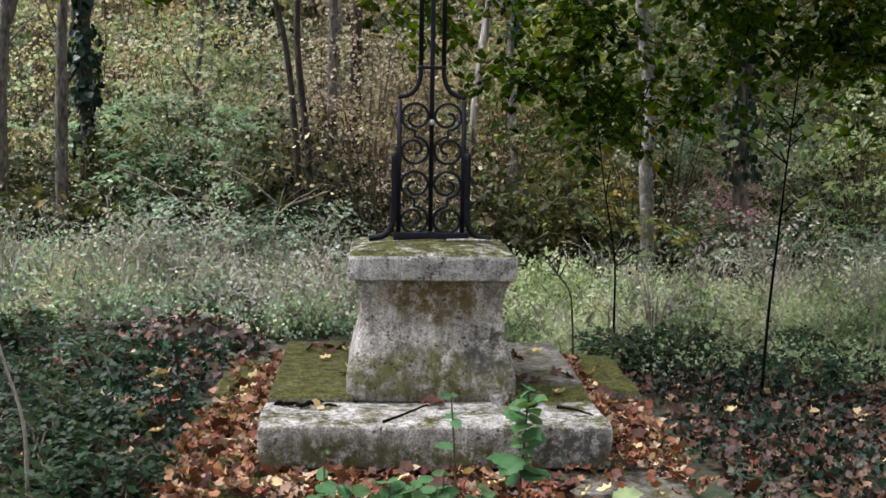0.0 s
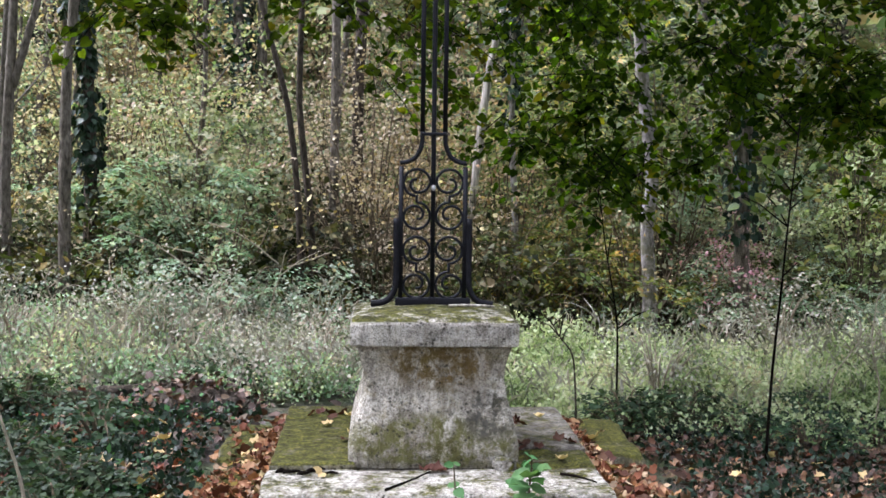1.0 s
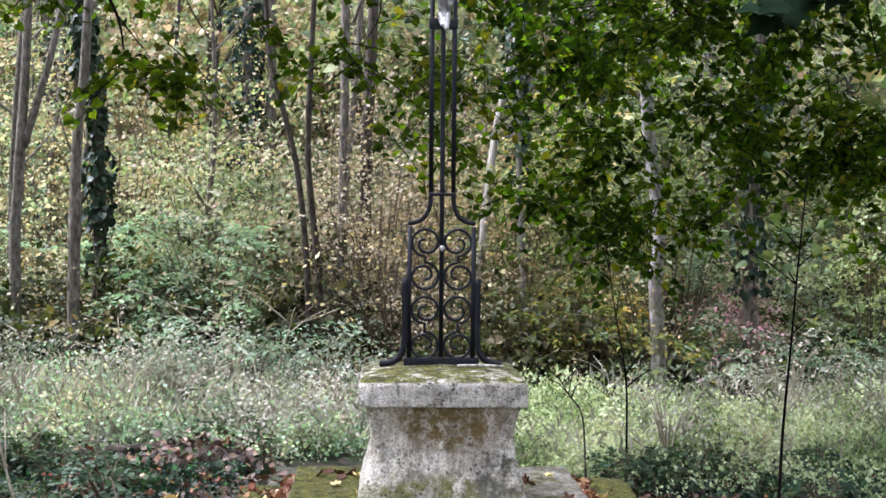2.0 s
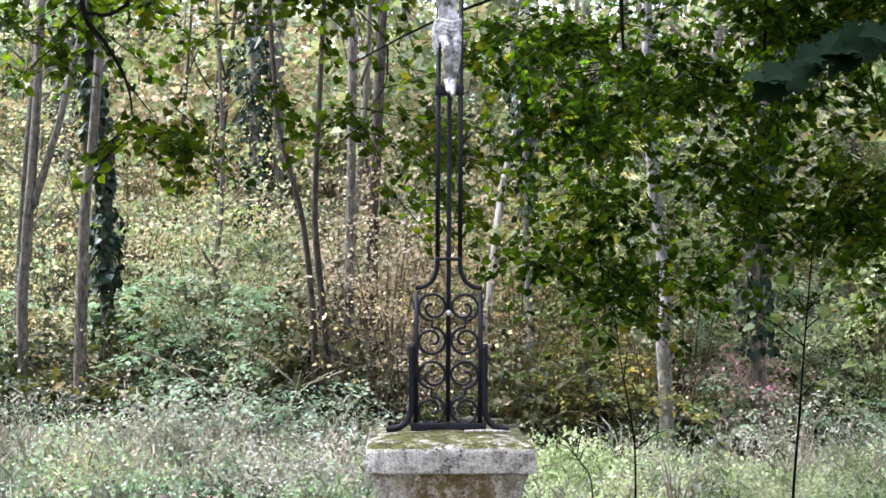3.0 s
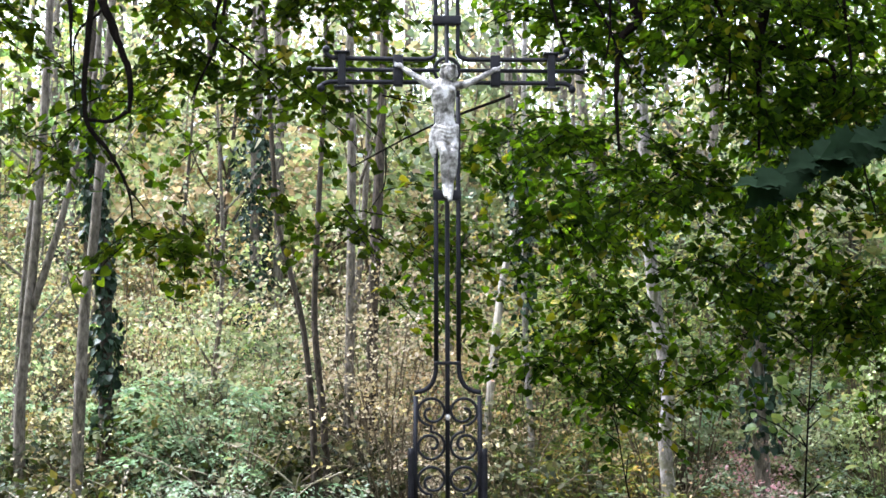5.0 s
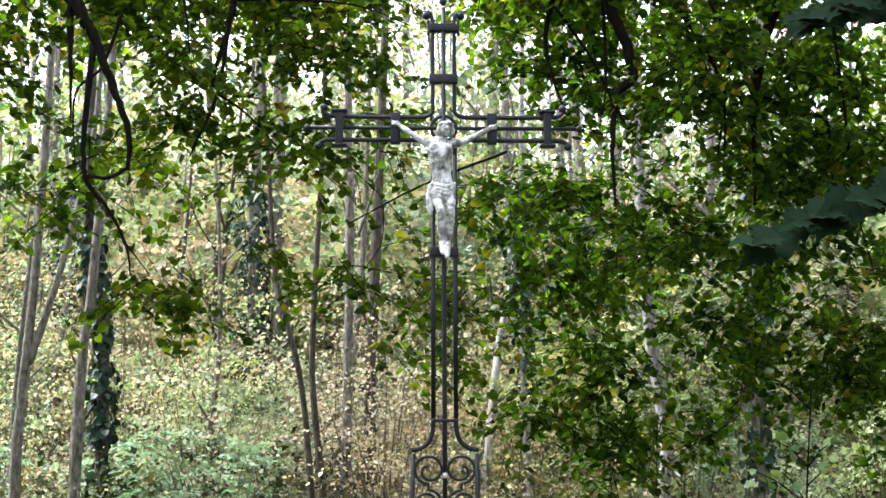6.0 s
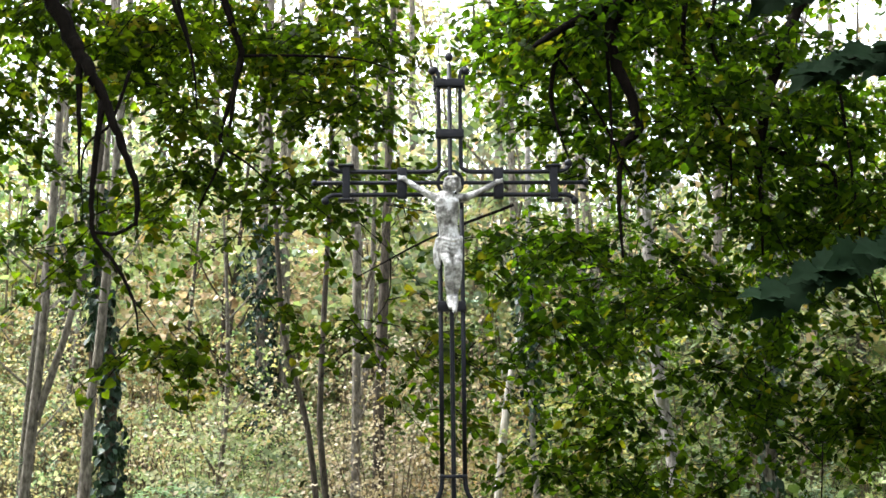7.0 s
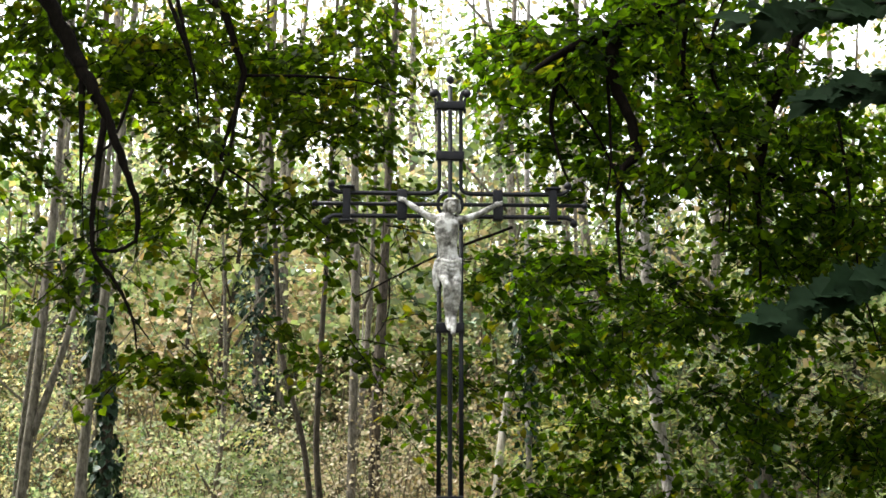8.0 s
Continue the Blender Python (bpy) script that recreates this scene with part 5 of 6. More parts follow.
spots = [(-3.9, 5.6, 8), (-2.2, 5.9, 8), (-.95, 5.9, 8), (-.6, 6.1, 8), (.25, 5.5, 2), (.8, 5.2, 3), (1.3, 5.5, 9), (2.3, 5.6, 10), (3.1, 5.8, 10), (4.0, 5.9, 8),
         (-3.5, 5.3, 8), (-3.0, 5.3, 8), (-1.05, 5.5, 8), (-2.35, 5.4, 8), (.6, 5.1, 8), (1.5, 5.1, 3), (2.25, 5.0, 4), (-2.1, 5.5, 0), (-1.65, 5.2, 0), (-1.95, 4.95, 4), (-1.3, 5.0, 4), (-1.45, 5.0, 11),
         (-.42, 5.7, 2), (-.30, 5.9, 5), (.05, 5.9, 2), (.45, 6.1, 5), (.95, 5.9, 1), (1.2, 5.6, 3), (1.55, 5.8, 9), (1.45, 5.3, 3), (2.35, 5.7, 3), (2.6, 5.5, 4), (3.3, 5.7, 3), (3.9, 5.4, 10), (3.5, 5.2, 4), (2.2, 5.5, 7),
         (-.15, 5.3, 11), (.7, 5.0, 11), (-2.6, 5.2, 11), (1.9, 5.0, 11),
         (-3.9, 6.4, 0), (-3.35, 6.3, 9), (-3.0, 6.6, 3), (-2.5, 6.3, 0), (-1.95, 6.3, 1), (-1.5, 6.2, 10), (-1.75, 6.5, 0), (-.75, 6.9, 5), (-.3, 6.7, 2), (.3, 6.8, 5), (.95, 6.7, 1), (1.6, 6.7, 7), (2.4, 6.6, 0), (2.9, 6.5, 7), (3.7, 6.4, 0), (4.3, 6.4, 7), (3.0, 6.2, 9),
         (-4.3, 7.3, 0), (-3.5, 7.5, 2), (-2.8, 7.4, 0), (-2.3, 7.2, 9), (-2.2, 7.5, 6), (-1.6, 7.3, 10), (-1.2, 7.7, 7), (-.5, 7.6, 6), (.1, 7.8, 0), (.65, 7.5, 1), (1.5, 7.6, 7), (2.1, 7.5, 7), (2.8, 7.6, 9), (3.6, 7.4, 7), (4.6, 7.4, 3),
         (-3.1, 8.6, 6), (-2.3, 8.7, 5), (-1.5, 8.9, 0), (-.8, 9.0, 5), (.3, 8.8, 6), (1.0, 8.6, 7), (3.5, 4.9, 4)]
r = np.random.default_rng(81)
for i in range(34):
    y = r.uniform(8, 13)
    x = r.uniform(-1, 1) * (1.6 + .42 * y)
    spots.append((x, y, int(r.choice([0, 1, 0, 2, 10, 7, 9, 5, 10, 6] if x < .7 else [3, 10, 7, 7, 0, 9, 1]))))
strew(kinds_all, spots, 82, .75, 1.25, "woodland shrubs")
spots = []
for i in range(170):
    y = 11 + 34 * r.uniform() ** 1.5
    spots.append((r.uniform(-1, 1) * (2.6 + .48 * y), y, int(r.choice([0, 1, 3, 3, 1, 0, 2]))))
# copies off the slope: unseen shrubs added round the clearing as light blockers
for i in range(46):
    spots.append((r.uniform(-9, 9), r.uniform(-10.5, -7.5), i) if i % 2 else ((-1) ** (i // 2) * r.uniform(5.8, 8.5), r.uniform(-7, 5), i))
strew([F_YEL, F_TAN, F_DEEP, F_BLUE], spots, 83, .9, 2.1, "slope shrubs")
pink = shrub("spindle_shrub", "small shrub with pink-red autumn leaves", PINK, 90, 1.0, .15, 16, .036, 60, bare=.35, arch=.1)
pink.matrix_basis = Matrix.Translation((2.65, 4.7, .05)) @ Matrix.Scale(.95, 4)

# bramble bank with pale dead stalks beside the wood
for i, (x, y, k) in enumerate(((-2.9, 4.6, 0), (-1.6, 4.2, 0), (-.7, 4.4, 0), (-3.9, 4.9, 0))):
    if i == 0:
        brush = shrub("bramble", "low tangled bramble with grey-green leaves", BLUE_GREEN, 92, .75, .8, 30, .04, 44, stem_mat=STRAW)
        tagged(brush, group="brambles")
        brush.matrix_basis = Matrix.Translation((x, y, -.03))
    else:
        copy_thing(brush, Matrix.Translation((x, y, -.03)) @ Matrix.Rotation(i * 1.3, 4, "Z"))


clump = shrub("dry_weed_clump", "clump of thin dry weed stalks with small withered leaves", DRYGRASS, 95, .55, .36, 26, .026, 26, bare=.2, arch=.2, stem_mat=STRAW)
green_clump = shrub("weed_clump", "clump of leafy green weeds", NETTLE, 96, .45, .35, 22, .032, 52, bare=.1, arch=.3)
r = np.random.default_rng(97)
spots = [(r.uniform(-4.2, -.5), r.uniform(2.9, 4.8), int(r.uniform() < .5)) for i in range(40)] + [(r.uniform(.6, 4.2), r.uniform(2.4, 4.3), int(r.uniform() < .6)) for i in range(16)]
strew([clump, green_clump], spots, 98, .7, 1.2, "weed clumps")


# ---- meadow of weeds ----
def weeds(name, label, mat, x0, x1, y0, y1, tufts, seed, h, shape, per, size, keep=None, upright=.5):
    r = np.random.default_rng(seed)
    xs, ys = r.uniform(x0, x1, tufts), r.uniform(y0, y1, tufts)
    if keep is not None:
        ok = keep(xs, ys)
        xs, ys = xs[ok], ys[ok]
    edge = np.minimum(np.minimum(xs - x0, x1 - xs), np.minimum(ys - y0, y1 - ys)) / .55 + .35 * np.sin(xs * 3.7 + ys * 1.3) * np.sin(ys * 4.3 - xs)
    ok = r.uniform(size=len(xs)) < edge + .1
    xs, ys = xs[ok], ys[ok]
    n = len(xs)
    patch = .5 + .5 * np.sin(xs * 2.1 + seed) * np.cos(ys * 1.7 + seed * .7) + .3 * np.sin(xs * 5.3 + ys * 4.1)
    hh = h * r.uniform(.35, 1.1, n) * np.clip(.35 + .85 * patch, .25, 1.6)
    u = r.uniform(.05, 1, (n, per))
    lean = r.normal(0, .22, (n, 2))
    pos = np.stack([xs[:, None] + lean[:, :1] * u * hh[:, None] + r.normal(0, .04, (n, per)), ys[:, None] + lean[:, 1:] * u * hh[:, None] + r.normal(0, .04, (n, per)), ground_z(xs, ys)[:, None] + u * hh[:, None]], -1).reshape(-1, 3)
    m = len(pos)
    al = r.normal(0, .6, (m, 3)) + np.array([0, 0, upright])
    v, f = leaves(pos, al, unit(r.normal(0, .6, (m, 3)) + np.array([0, -.3, .8])), size * r.uniform(.5, 1.4, m), shape)
    return tagged(piece(name, v, f, mat), label, "plants", kind="stuff")


def off_steps(x, y):
    return ~((np.abs(x) < 1.05) & (y > -1.3) & (y < 1.4))


weeds("dry_weeds", "tall dry greyish grass and seed heads", DRYGRASS, -5, -.2, 2.6, 4.5, 1500, 101, .42, GRASS, 8, .12, None, 1.3)
weeds("dry_weeds", "thin dry grass among the nettles", DRYGRASS, .3, 5, 2.1, 4.5, 1600, 102, .38, GRASS, 8, .10, None, 1.2)
weeds("dry_weeds", "small withered leaves among dry grass", DRYGRASS, -5, -.2, 2.5, 4.4, 3700, 109, .45, DIAM, 12, .028, None, .4)
weeds("nettles", "bed of pale green nettles", NETTLE, .35, 5, 2.0, 4.4, 5600, 103, .36, DIAM, 20, .029)
weeds("nettles", "patch of grey-green weeds in dry grass", BLUE_GREEN, -4.5, -.2, 2.4, 4.4, 2800, 104, .42, DIAM, 18, .026)
weeds("ground_ivy", "dark green creeping ivy and seedlings", IVY, -3.6, -.9, -1.6, 3.0, 4600, 105, .12, DIAM, 7, .036, off_steps, .3)
weeds("ground_ivy", "sparse dark ivy among rotting leaves", IVY, .95, 3.6, -1.6, 2.4, 3000, 106, .09, DIAM, 6, .034, off_steps, .3)
weeds("seedlings", "small bright seedlings on the woodland floor", FRESH, -3.6, -.95, -1.2, 2.8, 620, 107, .15, DIAM, 7, .036, off_steps, .3)
weeds("seedlings", "small bright seedlings on the woodland floor", NETTLE, 1.0, 3.4, 1.2, 2.4, 900, 108, .20, DIAM, 9, .024, off_steps, .3)


# ---- fallen leaves ----
def litter(name, label, mat, n, spot, seed, size, lift=.012, tilt=.35):
    r = np.random.default_rng(seed)
    pos = spot(r, n)
    pos[:, 2] += r.uniform(0, lift, len(pos))
    s = Soup()
    for k in range(4):
        q = pos[k::4]
        a = r.uniform(0, 6.28, len(q))
        s.add(*leaves(q, np.stack([np.cos(a), np.sin(a), r.normal(0, .25, len(q))], 1), unit(r.normal(0, tilt, (len(q), 3)) + np.array([0, 0, 1.0])), size * r.uniform(.6, 1.25, len(q)), lobed(k, .3 + .25 * k)))
    return tagged(piece(name, *s.out(), mat), label, "leaves", kind="stuff")


def on_step(r, n):
    x, y = r.uniform(LX0 - .12, LX1 + .0, n), r.uniform(-1.05, 1.1, n)
    ring = (np.abs(x) > .60) | (y < -.72)
    edge = ~((np.abs(x - .02) > .74) & (y > .25) & (r.uniform(size=n) < .8)) & ~((x > .42) & (y < -.80) & (r.uniform(size=n) < .9))
    x, y = x[ring & edge], y[ring & edge]
    z = np.full(len(x), LZ - .035) + .05 * np.exp(-((np.abs(x) - .66) / .08) ** 2)
    over = (x < LX0 - .01) | (x > LX1 + .01)
    z[over] = ground_z(x[over], y[over]) + .015
    return np.stack([x, y, z], 1)


def on_floor(x0, x1, y0, y1):
    def spot(r, n):
        x, y = r.uniform(x0, x1, n), r.uniform(y0, y1, n)
        ok = off_steps(x, y)
        return np.stack([x[ok], y[ok], ground_z(x[ok], y[ok]) + .01], 1)
    return spot


litter("leaf_litter", "drift of curled orange-brown leaves on the step", LITTER, 5600, on_step, 111, .044, .05, .62)
litter("leaf_litter", "brown leaves scattered on dark soil", LITTER, 1000, on_floor(-3.4, -1.1, -.4, 2.5), 112, .055, .08)
litter("leaf_litter", "rotting dark brown leaves on soil", LITTER_DARK, 5200, on_floor(.9, 3.6, -1.6, 1.9), 113, .045, .05, .65)
litter("leaf_litter", "reddish leaves scattered over rotting ones", LITTER, 200, on_floor(.9, 3.4, -1.4, 1.9), 114, .044, .06, .45)
litter("leaf_litter", "rotting dark leaves under the ivy", LITTER_DARK, 1500, on_floor(-3.6, -.9, -1.6, 2.5), 115, .065, .04)

leaf_meshes = []
for k in range(5):
    lv, lf = lobed(40 + k, .35 + .1 * k)
    lv[:, 0] -= .42
    for mat, nm in ((LITTER, "brown"), (LITTER_YELLOW, "yellow")):
        me = np_mesh("fallen_leaf", lv, lf)
        me.materials.append(mat)
        leaf_meshes.append((me, nm))
spots = []
r = np.random.default_rng(121)
for x, y, z, c in ((-.50, .55, .345, 0), (-.42, .56, .345, 0), (-.36, .58, .345, 0), (-.46, .60, .345, 0), (-.33, .52, .345, 1), (-.40, .50, .345, 0), (-.30, .30, .352, 0), (-.42, .33, .352, 1), (-.31, .1, .352, 1), (-.33, .02, .352, 0),
                   (.36, .36, .350, 0), (.40, .34, .350, 0), (.38, .42, .350, 0), (.50, .50, .345, 1), (.37, -.05, .348, 0), (.42, -.08, .348, 0), (.36, -.1, .348, 0), (.56, 0, .348, 0), (.52, .05, .348, 0), (.48, -.30, .350, 1), (-.42, -.46, .335, 1), (-.03, -.42, .338, 0), (.03, -.41, .338, 0), (.0, -.40, .345, 0)):
    spots.append((x, y, z, c, .055))
for i in range(60):
    sgn = -1 if i % 2 else 1
    spots.append((sgn * r.uniform(.62, .80), r.uniform(-.7, .75), LZ + r.uniform(.0, .03), int(r.uniform() < .3), r.uniform(.055, .09)))
for i in range(50):
    spots.append((r.uniform(-.8, .6), r.uniform(-1.0, -.75), LZ + r.uniform(-.01, .03), int(r.uniform() < .2), r.uniform(.05, .08)))
for i in range(22):
    x, y = r.uniform(-2.6, -1.0), r.uniform(-.4, 2.0)
    spots.append((x, y, float(ground_z(x, y)) + .09, int(r.uniform() < .45), r.uniform(.055, .09)))
for i in range(40):
    x, y = r.uniform(1.0, 2.8), r.uniform(-.9, 1.5)
    spots.append((x, y, float(ground_z(x, y)) + .06, int(r.uniform() < .3), r.uniform(.05, .08)))
for x, y, z, c, size in spots:
    me, nm = leaf_meshes[2 * int(r.integers(5)) + c]
    ob = new("fallen_leaf", me)
    ob.location, ob.scale = (x, y, z), (size, size, size)
    ob.rotation_euler = (r.normal(0, .35), r.normal(0, .35), r.uniform(0, 6.28))
    tagged(ob, "dry curled " + ("orange-brown" if nm == "brown" else "pale yellow") + " fallen leaf", "leaf", "fallen leaves")


r = np.random.default_rng(125)
fx, fy = r.uniform(-9, 9, 5200), r.uniform(-9, 3, 5200)
ok = off_steps(fx, fy)
fp = np.stack([fx[ok], fy[ok], ground_z(fx[ok], fy[ok]) + .012], 1)
fa = r.uniform(0, 6.28, len(fp))
lv, lf = leaves(fp, np.stack([np.cos(fa), np.sin(fa), r.normal(0, .2, len(fp))], 1), unit(r.normal(0, .3, (len(fp), 3)) + (0, 0, 1)), r.uniform(.05, .09, len(fp)), OVAL)
tagged(piece("leaf_litter", lv, lf, LITTER_DARK), "thin scatter of rotting leaves over the clearing", "leaves", kind="stuff")

# a rotting log and an earth mound at the edge of the clearing
log_line = curve_points([(-2.45, 2.2, .02), (-2.15, 2.33, .05), (-1.7, 2.55, .07), (-1.0, 2.75, .09)], 8)
lv, lf = tube(log_line, [.03, .045, .045, .03], 10, rough=.10, rng=r)
log = piece("rotting_log", lv - log_line[0], lf, BARK_DARK, None, smooth=True)
log.location = tuple(log_line[0])
tagged(log, "dark rotting log lying among dead leaves", "log")
mu, mv = np.meshgrid(np.linspace(-1, 1, 26), np.linspace(-1, 1, 20))
mz = .15 * np.clip(1 - mu ** 2 - mv ** 2, 0, 1) ** .8 + .02 * np.sin(mu * 17) * np.cos(mv * 14) + .03 * np.sin(mu * 31 + mv * 23) * np.sin(mv * 37 - mu * 11)
mx, my = -1.30 + .42 * mu, 2.42 + .34 * mv
mound = np.stack([mx, my, ground_z(mx, my) + mz - .02], -1)
quad = np.array([(i * 26 + j, i * 26 + j + 1, (i + 1) * 26 + j + 1, i * 26 + j, (i + 1) * 26 + j + 1, (i + 1) * 26 + j) for i in range(19) for j in range(25)])
tagged(piece("earth_mound", mound, quad, BARK_DARK, None, smooth=True), "small dark mound of earth and roots", "mound")

pick = r.integers(0, mx.size, 420)
mp = np.stack([mx.ravel()[pick], my.ravel()[pick], (ground_z(mx, my) + mz).ravel()[pick] + .01], 1) + r.normal(0, .015, (420, 3))
lv, lf = leaves(mp, r.normal(0, 1, (420, 3)) * (1, 1, .3), unit(r.normal(0, .5, (420, 3)) + (0, -.2, .8)), r.uniform(.03, .065, 420), OVAL)
tagged(piece("leaf_litter", lv, lf, LITTER_DARK), "rotting leaves on the earth mound", "leaves", kind="stuff")

# feathery herbs between the fallen leaves
HERB = leaf_material("dark_herb_leaf", [(.012, .026, .010), (.022, .045, .017), (.04, .07, .028), (.07, .105, .05)], 0.3, 0.5, 0.03, 0.3, (1.25, 1.3, .8), 0.4)
herb = shrub("feathery_herb", "low feathery dark green herb among fallen leaves", HERB, 140, .22, .24, 12, .032, 55, DIAM, frond=.15, bare=.15)
spots = []
while len(spots) < 46:
    x, y = r.uniform(-3.3, -.85), r.uniform(-1.2, 2.9)
    if off_steps(np.array([x]), np.array([y]))[0]:
        spots.append((x, y, 0))
spots += [(r.uniform(1.15, 2.6), r.uniform(1.2, 2.2), 0) for k in range(9)]
strew([herb], spots, 141, .6, 1.2, "feathery herbs")

# long bare canes leaning out of the thicket, and cut pale branches behind the plinth
for k, (x, z, dx, dz) in enumerate(((-2.28, .95, 1.0, -.66), (-1.9, .80, .9, -.45), (-1.55, .98, .75, -.5), (-2.6, .7, .55, -.45), (-1.2, .52, .6, .22), (1.6, .75, .5, -.4), (2.9, .9, -.5, -.6))):
    y = 4.75 + .06 * k
    line = curve_points([(x, y, z), (x + dx * .35, y - .05, z + dz * .25 + .03), (x + dx * .7, y - .08, z + dz * .62 + .02), (x + dx, y - .05, z + dz)], 5)
    cv, cf = tube(line, [.004, .006, .007, .008], 5, rough=.15, rng=r)
    cane = piece("bare_cane", cv - line[0], cf, STRAW, None, smooth=True)
    cane.location = tuple(line[0])
    tagged(cane, "long bare pale cane leaning out of the brambles", "cane", "bare canes")
for k, (x, y, z, dx, dz, w) in enumerate(((.28, 4.7, .30, .5, .03, .030), (.36, 4.64, .24, .42, .05, .024), (.30, 4.8, .37, .36, -.02, .022), (.5, 4.6, .27, .3, .10, .014))):
    line = curve_points([(x, y, z), (x + dx * .4, y + .03, z + dz * .4 + .01), (x + dx, y + .05, z + dz)], 5)
    cv, cf = tube(line, [w, w * .95, w * .8], 8, rough=.12, rng=r)
    log = piece("cut_branch", cv - line[0], cf, BARK_DEAD, None, smooth=True)
    log.location = tuple(line[0])
    tagged(log, "bleached cut branch piled on the thicket edge", "branch", "cut branches")


# ---- saplings, weeds and sticks close to the steps ----
def sapling(name, label, pts, radii, mat, leaf_mat, n, seed, size=.06):
    r = np.random.default_rng(seed)
    p = curve_points(pts, 5)
    foot = np.array([p[0][0], p[0][1], float(ground_z(p[0][0], p[0][1]))])
    p = np.vstack([foot - (0, 0, .03), p[1:]])
    ob = base(name, tuple(foot), label, "sapling")
    v, f = tube(p, radii, 6)
    piece("stem", v - foot, f, mat, ob, smooth=True)
    t, s = Soup(), Soup()
    for i in range(n):
        k = int(len(p) * (.45 + .5 * r.uniform()))
        a = r.uniform(0, 6.28)
        d = np.array([np.cos(a), np.sin(a) * .6, .6])
        e = p[k] + d * r.uniform(.1, .3)
        t.add(*tube(np.array([p[k], (p[k] + e) / 2 + (0, 0, .02), e]), [.004, .002], 4))
        if leaf_mat:
            q = p[k] + (e - p[k]) * r.uniform(.3, 1.1, (6, 1)) + r.normal(0, .02, (6, 3))
            s.add(*leaves(q, d + r.normal(0, .5, (6, 3)), unit(r.normal(0, .5, (6, 3)) + (0, -.2, 1)), size * r.uniform(.6, 1.2, 6), OVAL))
    if n:
        v, f = t.out()
        stuffed("twig_mass", v - foot, f, mat, ob)
    if leaf_mat and n:
        v, f = s.out()
        piece("foliage", v - foot, f, leaf_mat, ob)
    return ob


sapling("sapling", "thin dark bare sapling rising from leaf litter", [(1.68, 1.0, .05), (1.70, 1.0, .48), (1.73, 1.0, .85), (1.76, 1.0, 1.25), (1.80, 1.0, 1.7)], [.0085, .007, .005, .003], TWIG, DEEP, 7, 131)
sapling("sapling", "thin dark sapling in the nettles", [(1.14, 2.0, .0), (1.14, 2.0, .3), (1.13, 2.0, .6), (1.06, 2.0, 1.0), (1.02, 2.0, 1.3)], [.007, .006, .004, .002], TWIG, YELLOW_GREEN, 6, 132, .04)
sapling("sapling", "crooked thin dead sapling", [(.88, 1.8, .0), (.87, 1.8, .25), (.85, 1.8, .42), (.78, 1.8, .52), (.72, 1.8, .62)], [.0065, .005, .004, .002], BARK_DARK, None, 6, 133)
sapling("dead_branch", "bleached forked dead branch in the weeds", [(1.42, 3.5, .0), (1.37, 3.5, .15), (1.33, 3.5, .30), (1.30, 3.5, .42)], [.012, .011, .007, .004], BARK_DEAD, None, 4, 134)
sapling("dead_stalk", "dry broken weed stalk with withered leaf", [(-1.42, -.55, .05), (-1.43, -.55, .3), (-1.50, -.55, .55), (-1.56, -.55, .8)], [.008, .007, .005, .003], STRAW, None, 4, 135)
for i, (x, y) in enumerate(((2.5, 1.7), (2.65, 1.9), (2.4, 2.1), (2.75, 1.6), (-2.3, 2.9), (-2.0, 3.1), (-2.6, 3.2), (-1.0, 3.3))):
    sapling("dry_stalk", "thin leafless weed stalk", [(x, y, 0), (x + .03, y, .25), (x - .02 + .1 * (i % 3), y, .5), (x + .05 * i % .2, y, .75)], [.006, .005, .003], STRAW, None, 6, 140 + i)


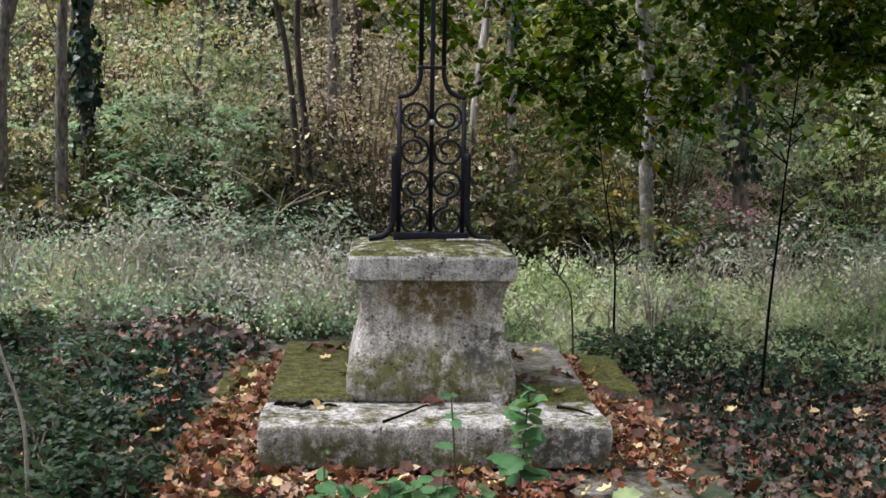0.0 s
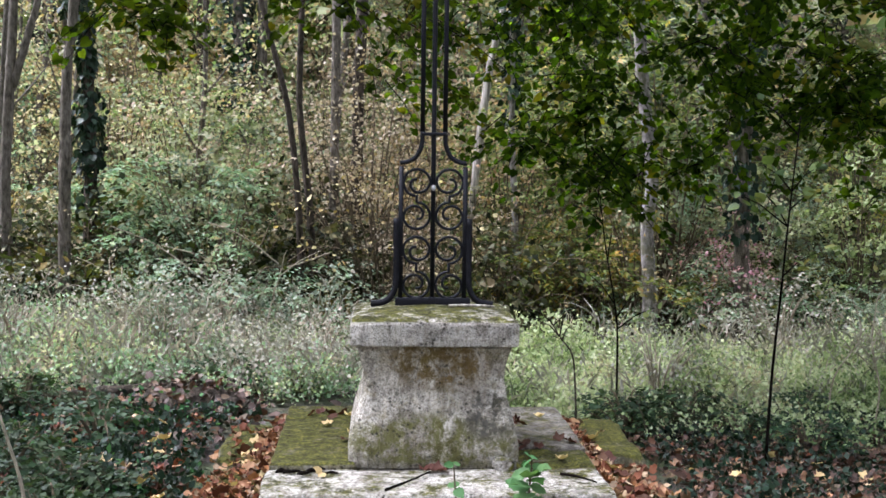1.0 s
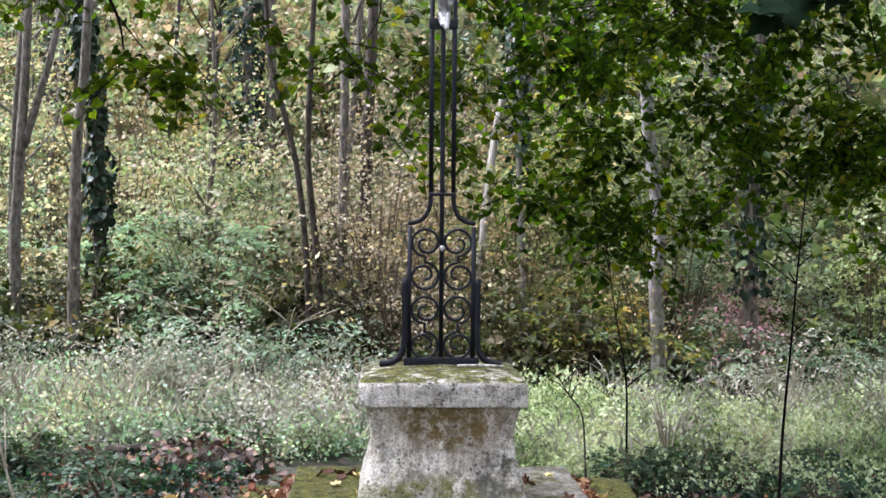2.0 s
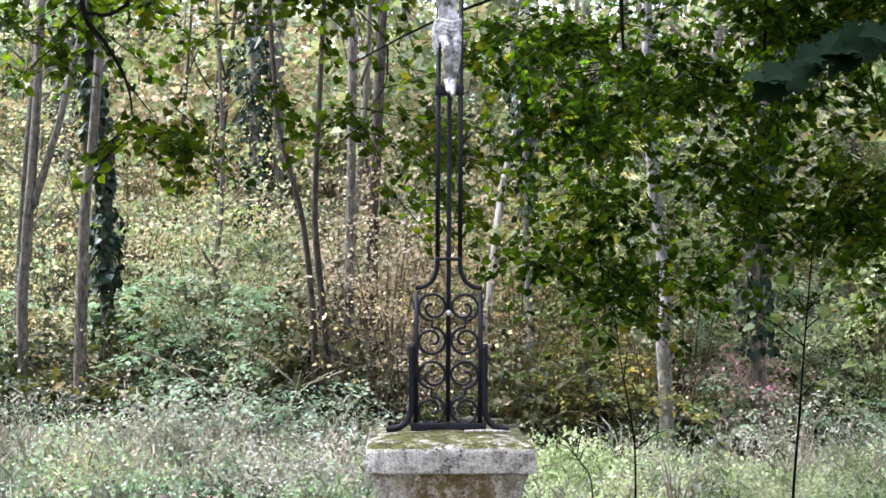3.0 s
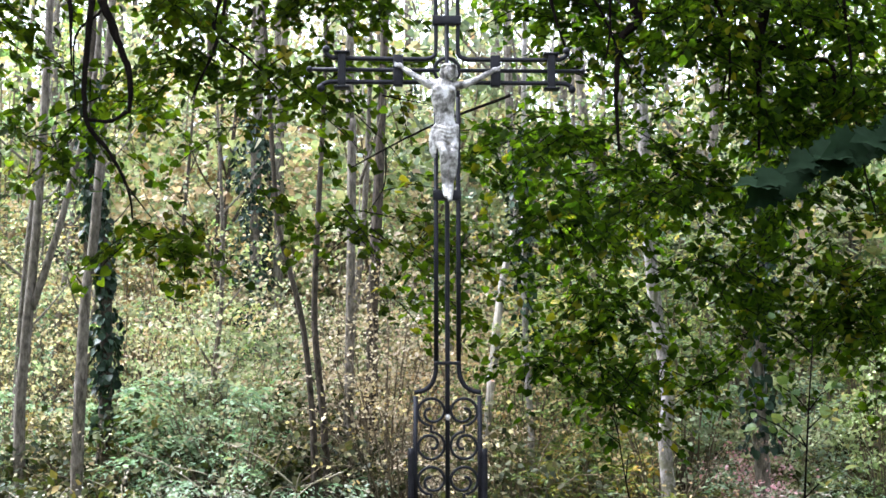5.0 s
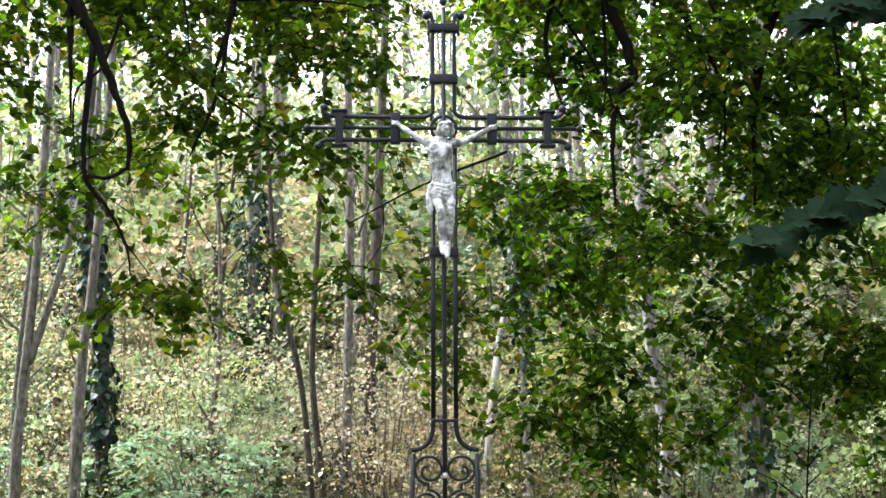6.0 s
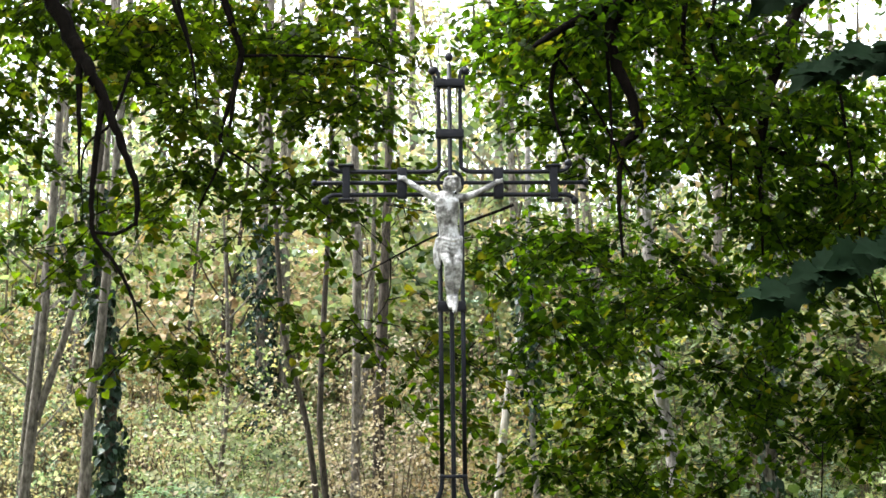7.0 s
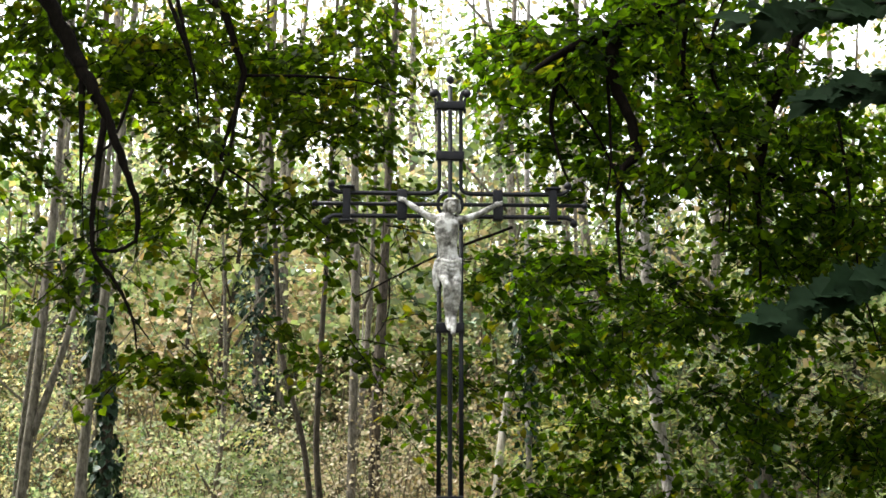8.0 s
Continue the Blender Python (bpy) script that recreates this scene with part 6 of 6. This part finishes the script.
def herb(label, x, y, top, pairs, size, mat, seed, leanx=0.0, first=.35):
    """A leafy weed with leaves in pairs."""
    r = np.random.default_rng(seed)
    z0 = float(ground_z(x, y))
    ob = base("nettle_plant", (x, y, z0), label, "weed")
    h = top - z0
    p = curve_points([(0, 0, -.02), (leanx * .3, .01, h * .4), (leanx * .7, 0, h * .75), (leanx, 0, h)], 5)
    stem = piece("stem", *tube(p, [.006, .004, .002], 6), STEM, ob, smooth=True)
    for i in range(pairs):
        u = first + (1 - first) * i / max(1, pairs - 1)
        q = np.array([np.interp(u * (len(p) - 1), np.arange(len(p)), p[:, k]) for k in range(3)])
        a0 = r.uniform(0, 6.28)
        for k in range(2):
            a = a0 + k * np.pi + r.normal(0, .5)
            d = np.array([[np.cos(a), np.sin(a), r.normal(-.05, .4)]])
            v, f = leaves(q[None], d, unit(np.array([[0, -.45, .9]]) + r.normal(0, .35, (1, 3))), size * (1.15 - .5 * u) * r.uniform(.7, 1.25), TOOTHED)
            piece("leaf", v, f, mat, stem)


PALEVINE = leaf_material("yellowing_vine_leaf", [(.20, .27, .10), (.27, .33, .14)], 0.3, 0.5, 0.01)
herb("tall leafy green nettle before the step", .22, -1.2, .57, 12, .10, FRESH, 151, .03, .42)
herb("spindly weed with few leaves", .05, -1.15, .54, 3, .065, FRESH, 152, -.03, .6)
herb("small weed with paired leaves", -.36, -1.2, .38, 3, .075, FRESH, 153)
herb("small weed with paired leaves", .0, -1.15, .30, 3, .07, FRESH, 154)
for i, (x, t) in enumerate(((-.30, .26), (-.18, .27), (-.10, .29), (-.04, .25), (-.38, .25), (.10, .24))):
    herb("low green weed among fallen leaves", x, -1.2 + .05 * (i % 2), t, 4, .085, FRESH, 160 + i, .02, .6)
herb("vine shoot with broad yellow-green leaves", .47, -1.3, .26, 3, .15, PALEVINE, 170, .02, .7)


def stick(label, pts, r, mat):
    p = curve_points(pts, 4)
    o = p[0]
    ob = piece("stick", *tube(p - o, r, 6), mat, None, smooth=True)
    ob.location = tuple(o)
    tagged(ob, label, "stick")


stick("thin dark twig lying across the step", [(-.18, -.68, .338), (-.10, -.58, .342), (-.02, -.45, .342)], [.006, .004, .003], TWIG)
stick("short dark twig on the step", [(.45, -.46, .336), (.50, -.50, .338), (.56, -.58, .337)], [.006, .005, .003], TWIG)
stick("bleached twig lying on the capstone", [(.06, -.10, .902), (.12, -.115, .905), (.20, -.12, .904), (.235, -.13, .903)], [.005, .006, .004], BARK_DEAD)
r = np.random.default_rng(171)
for i in range(7):
    x, y = -.58 + .03 * i + r.normal(0, .008), -.425 + r.normal(0, .014)
    stick("crumbled dark bark piece on the step", [(x, y, .333), (x + .02, y + r.normal(0, .012), .340), (x + .045, y + r.normal(0, .015), .334)], [.004, r.uniform(.005, .010), .003], TWIG)
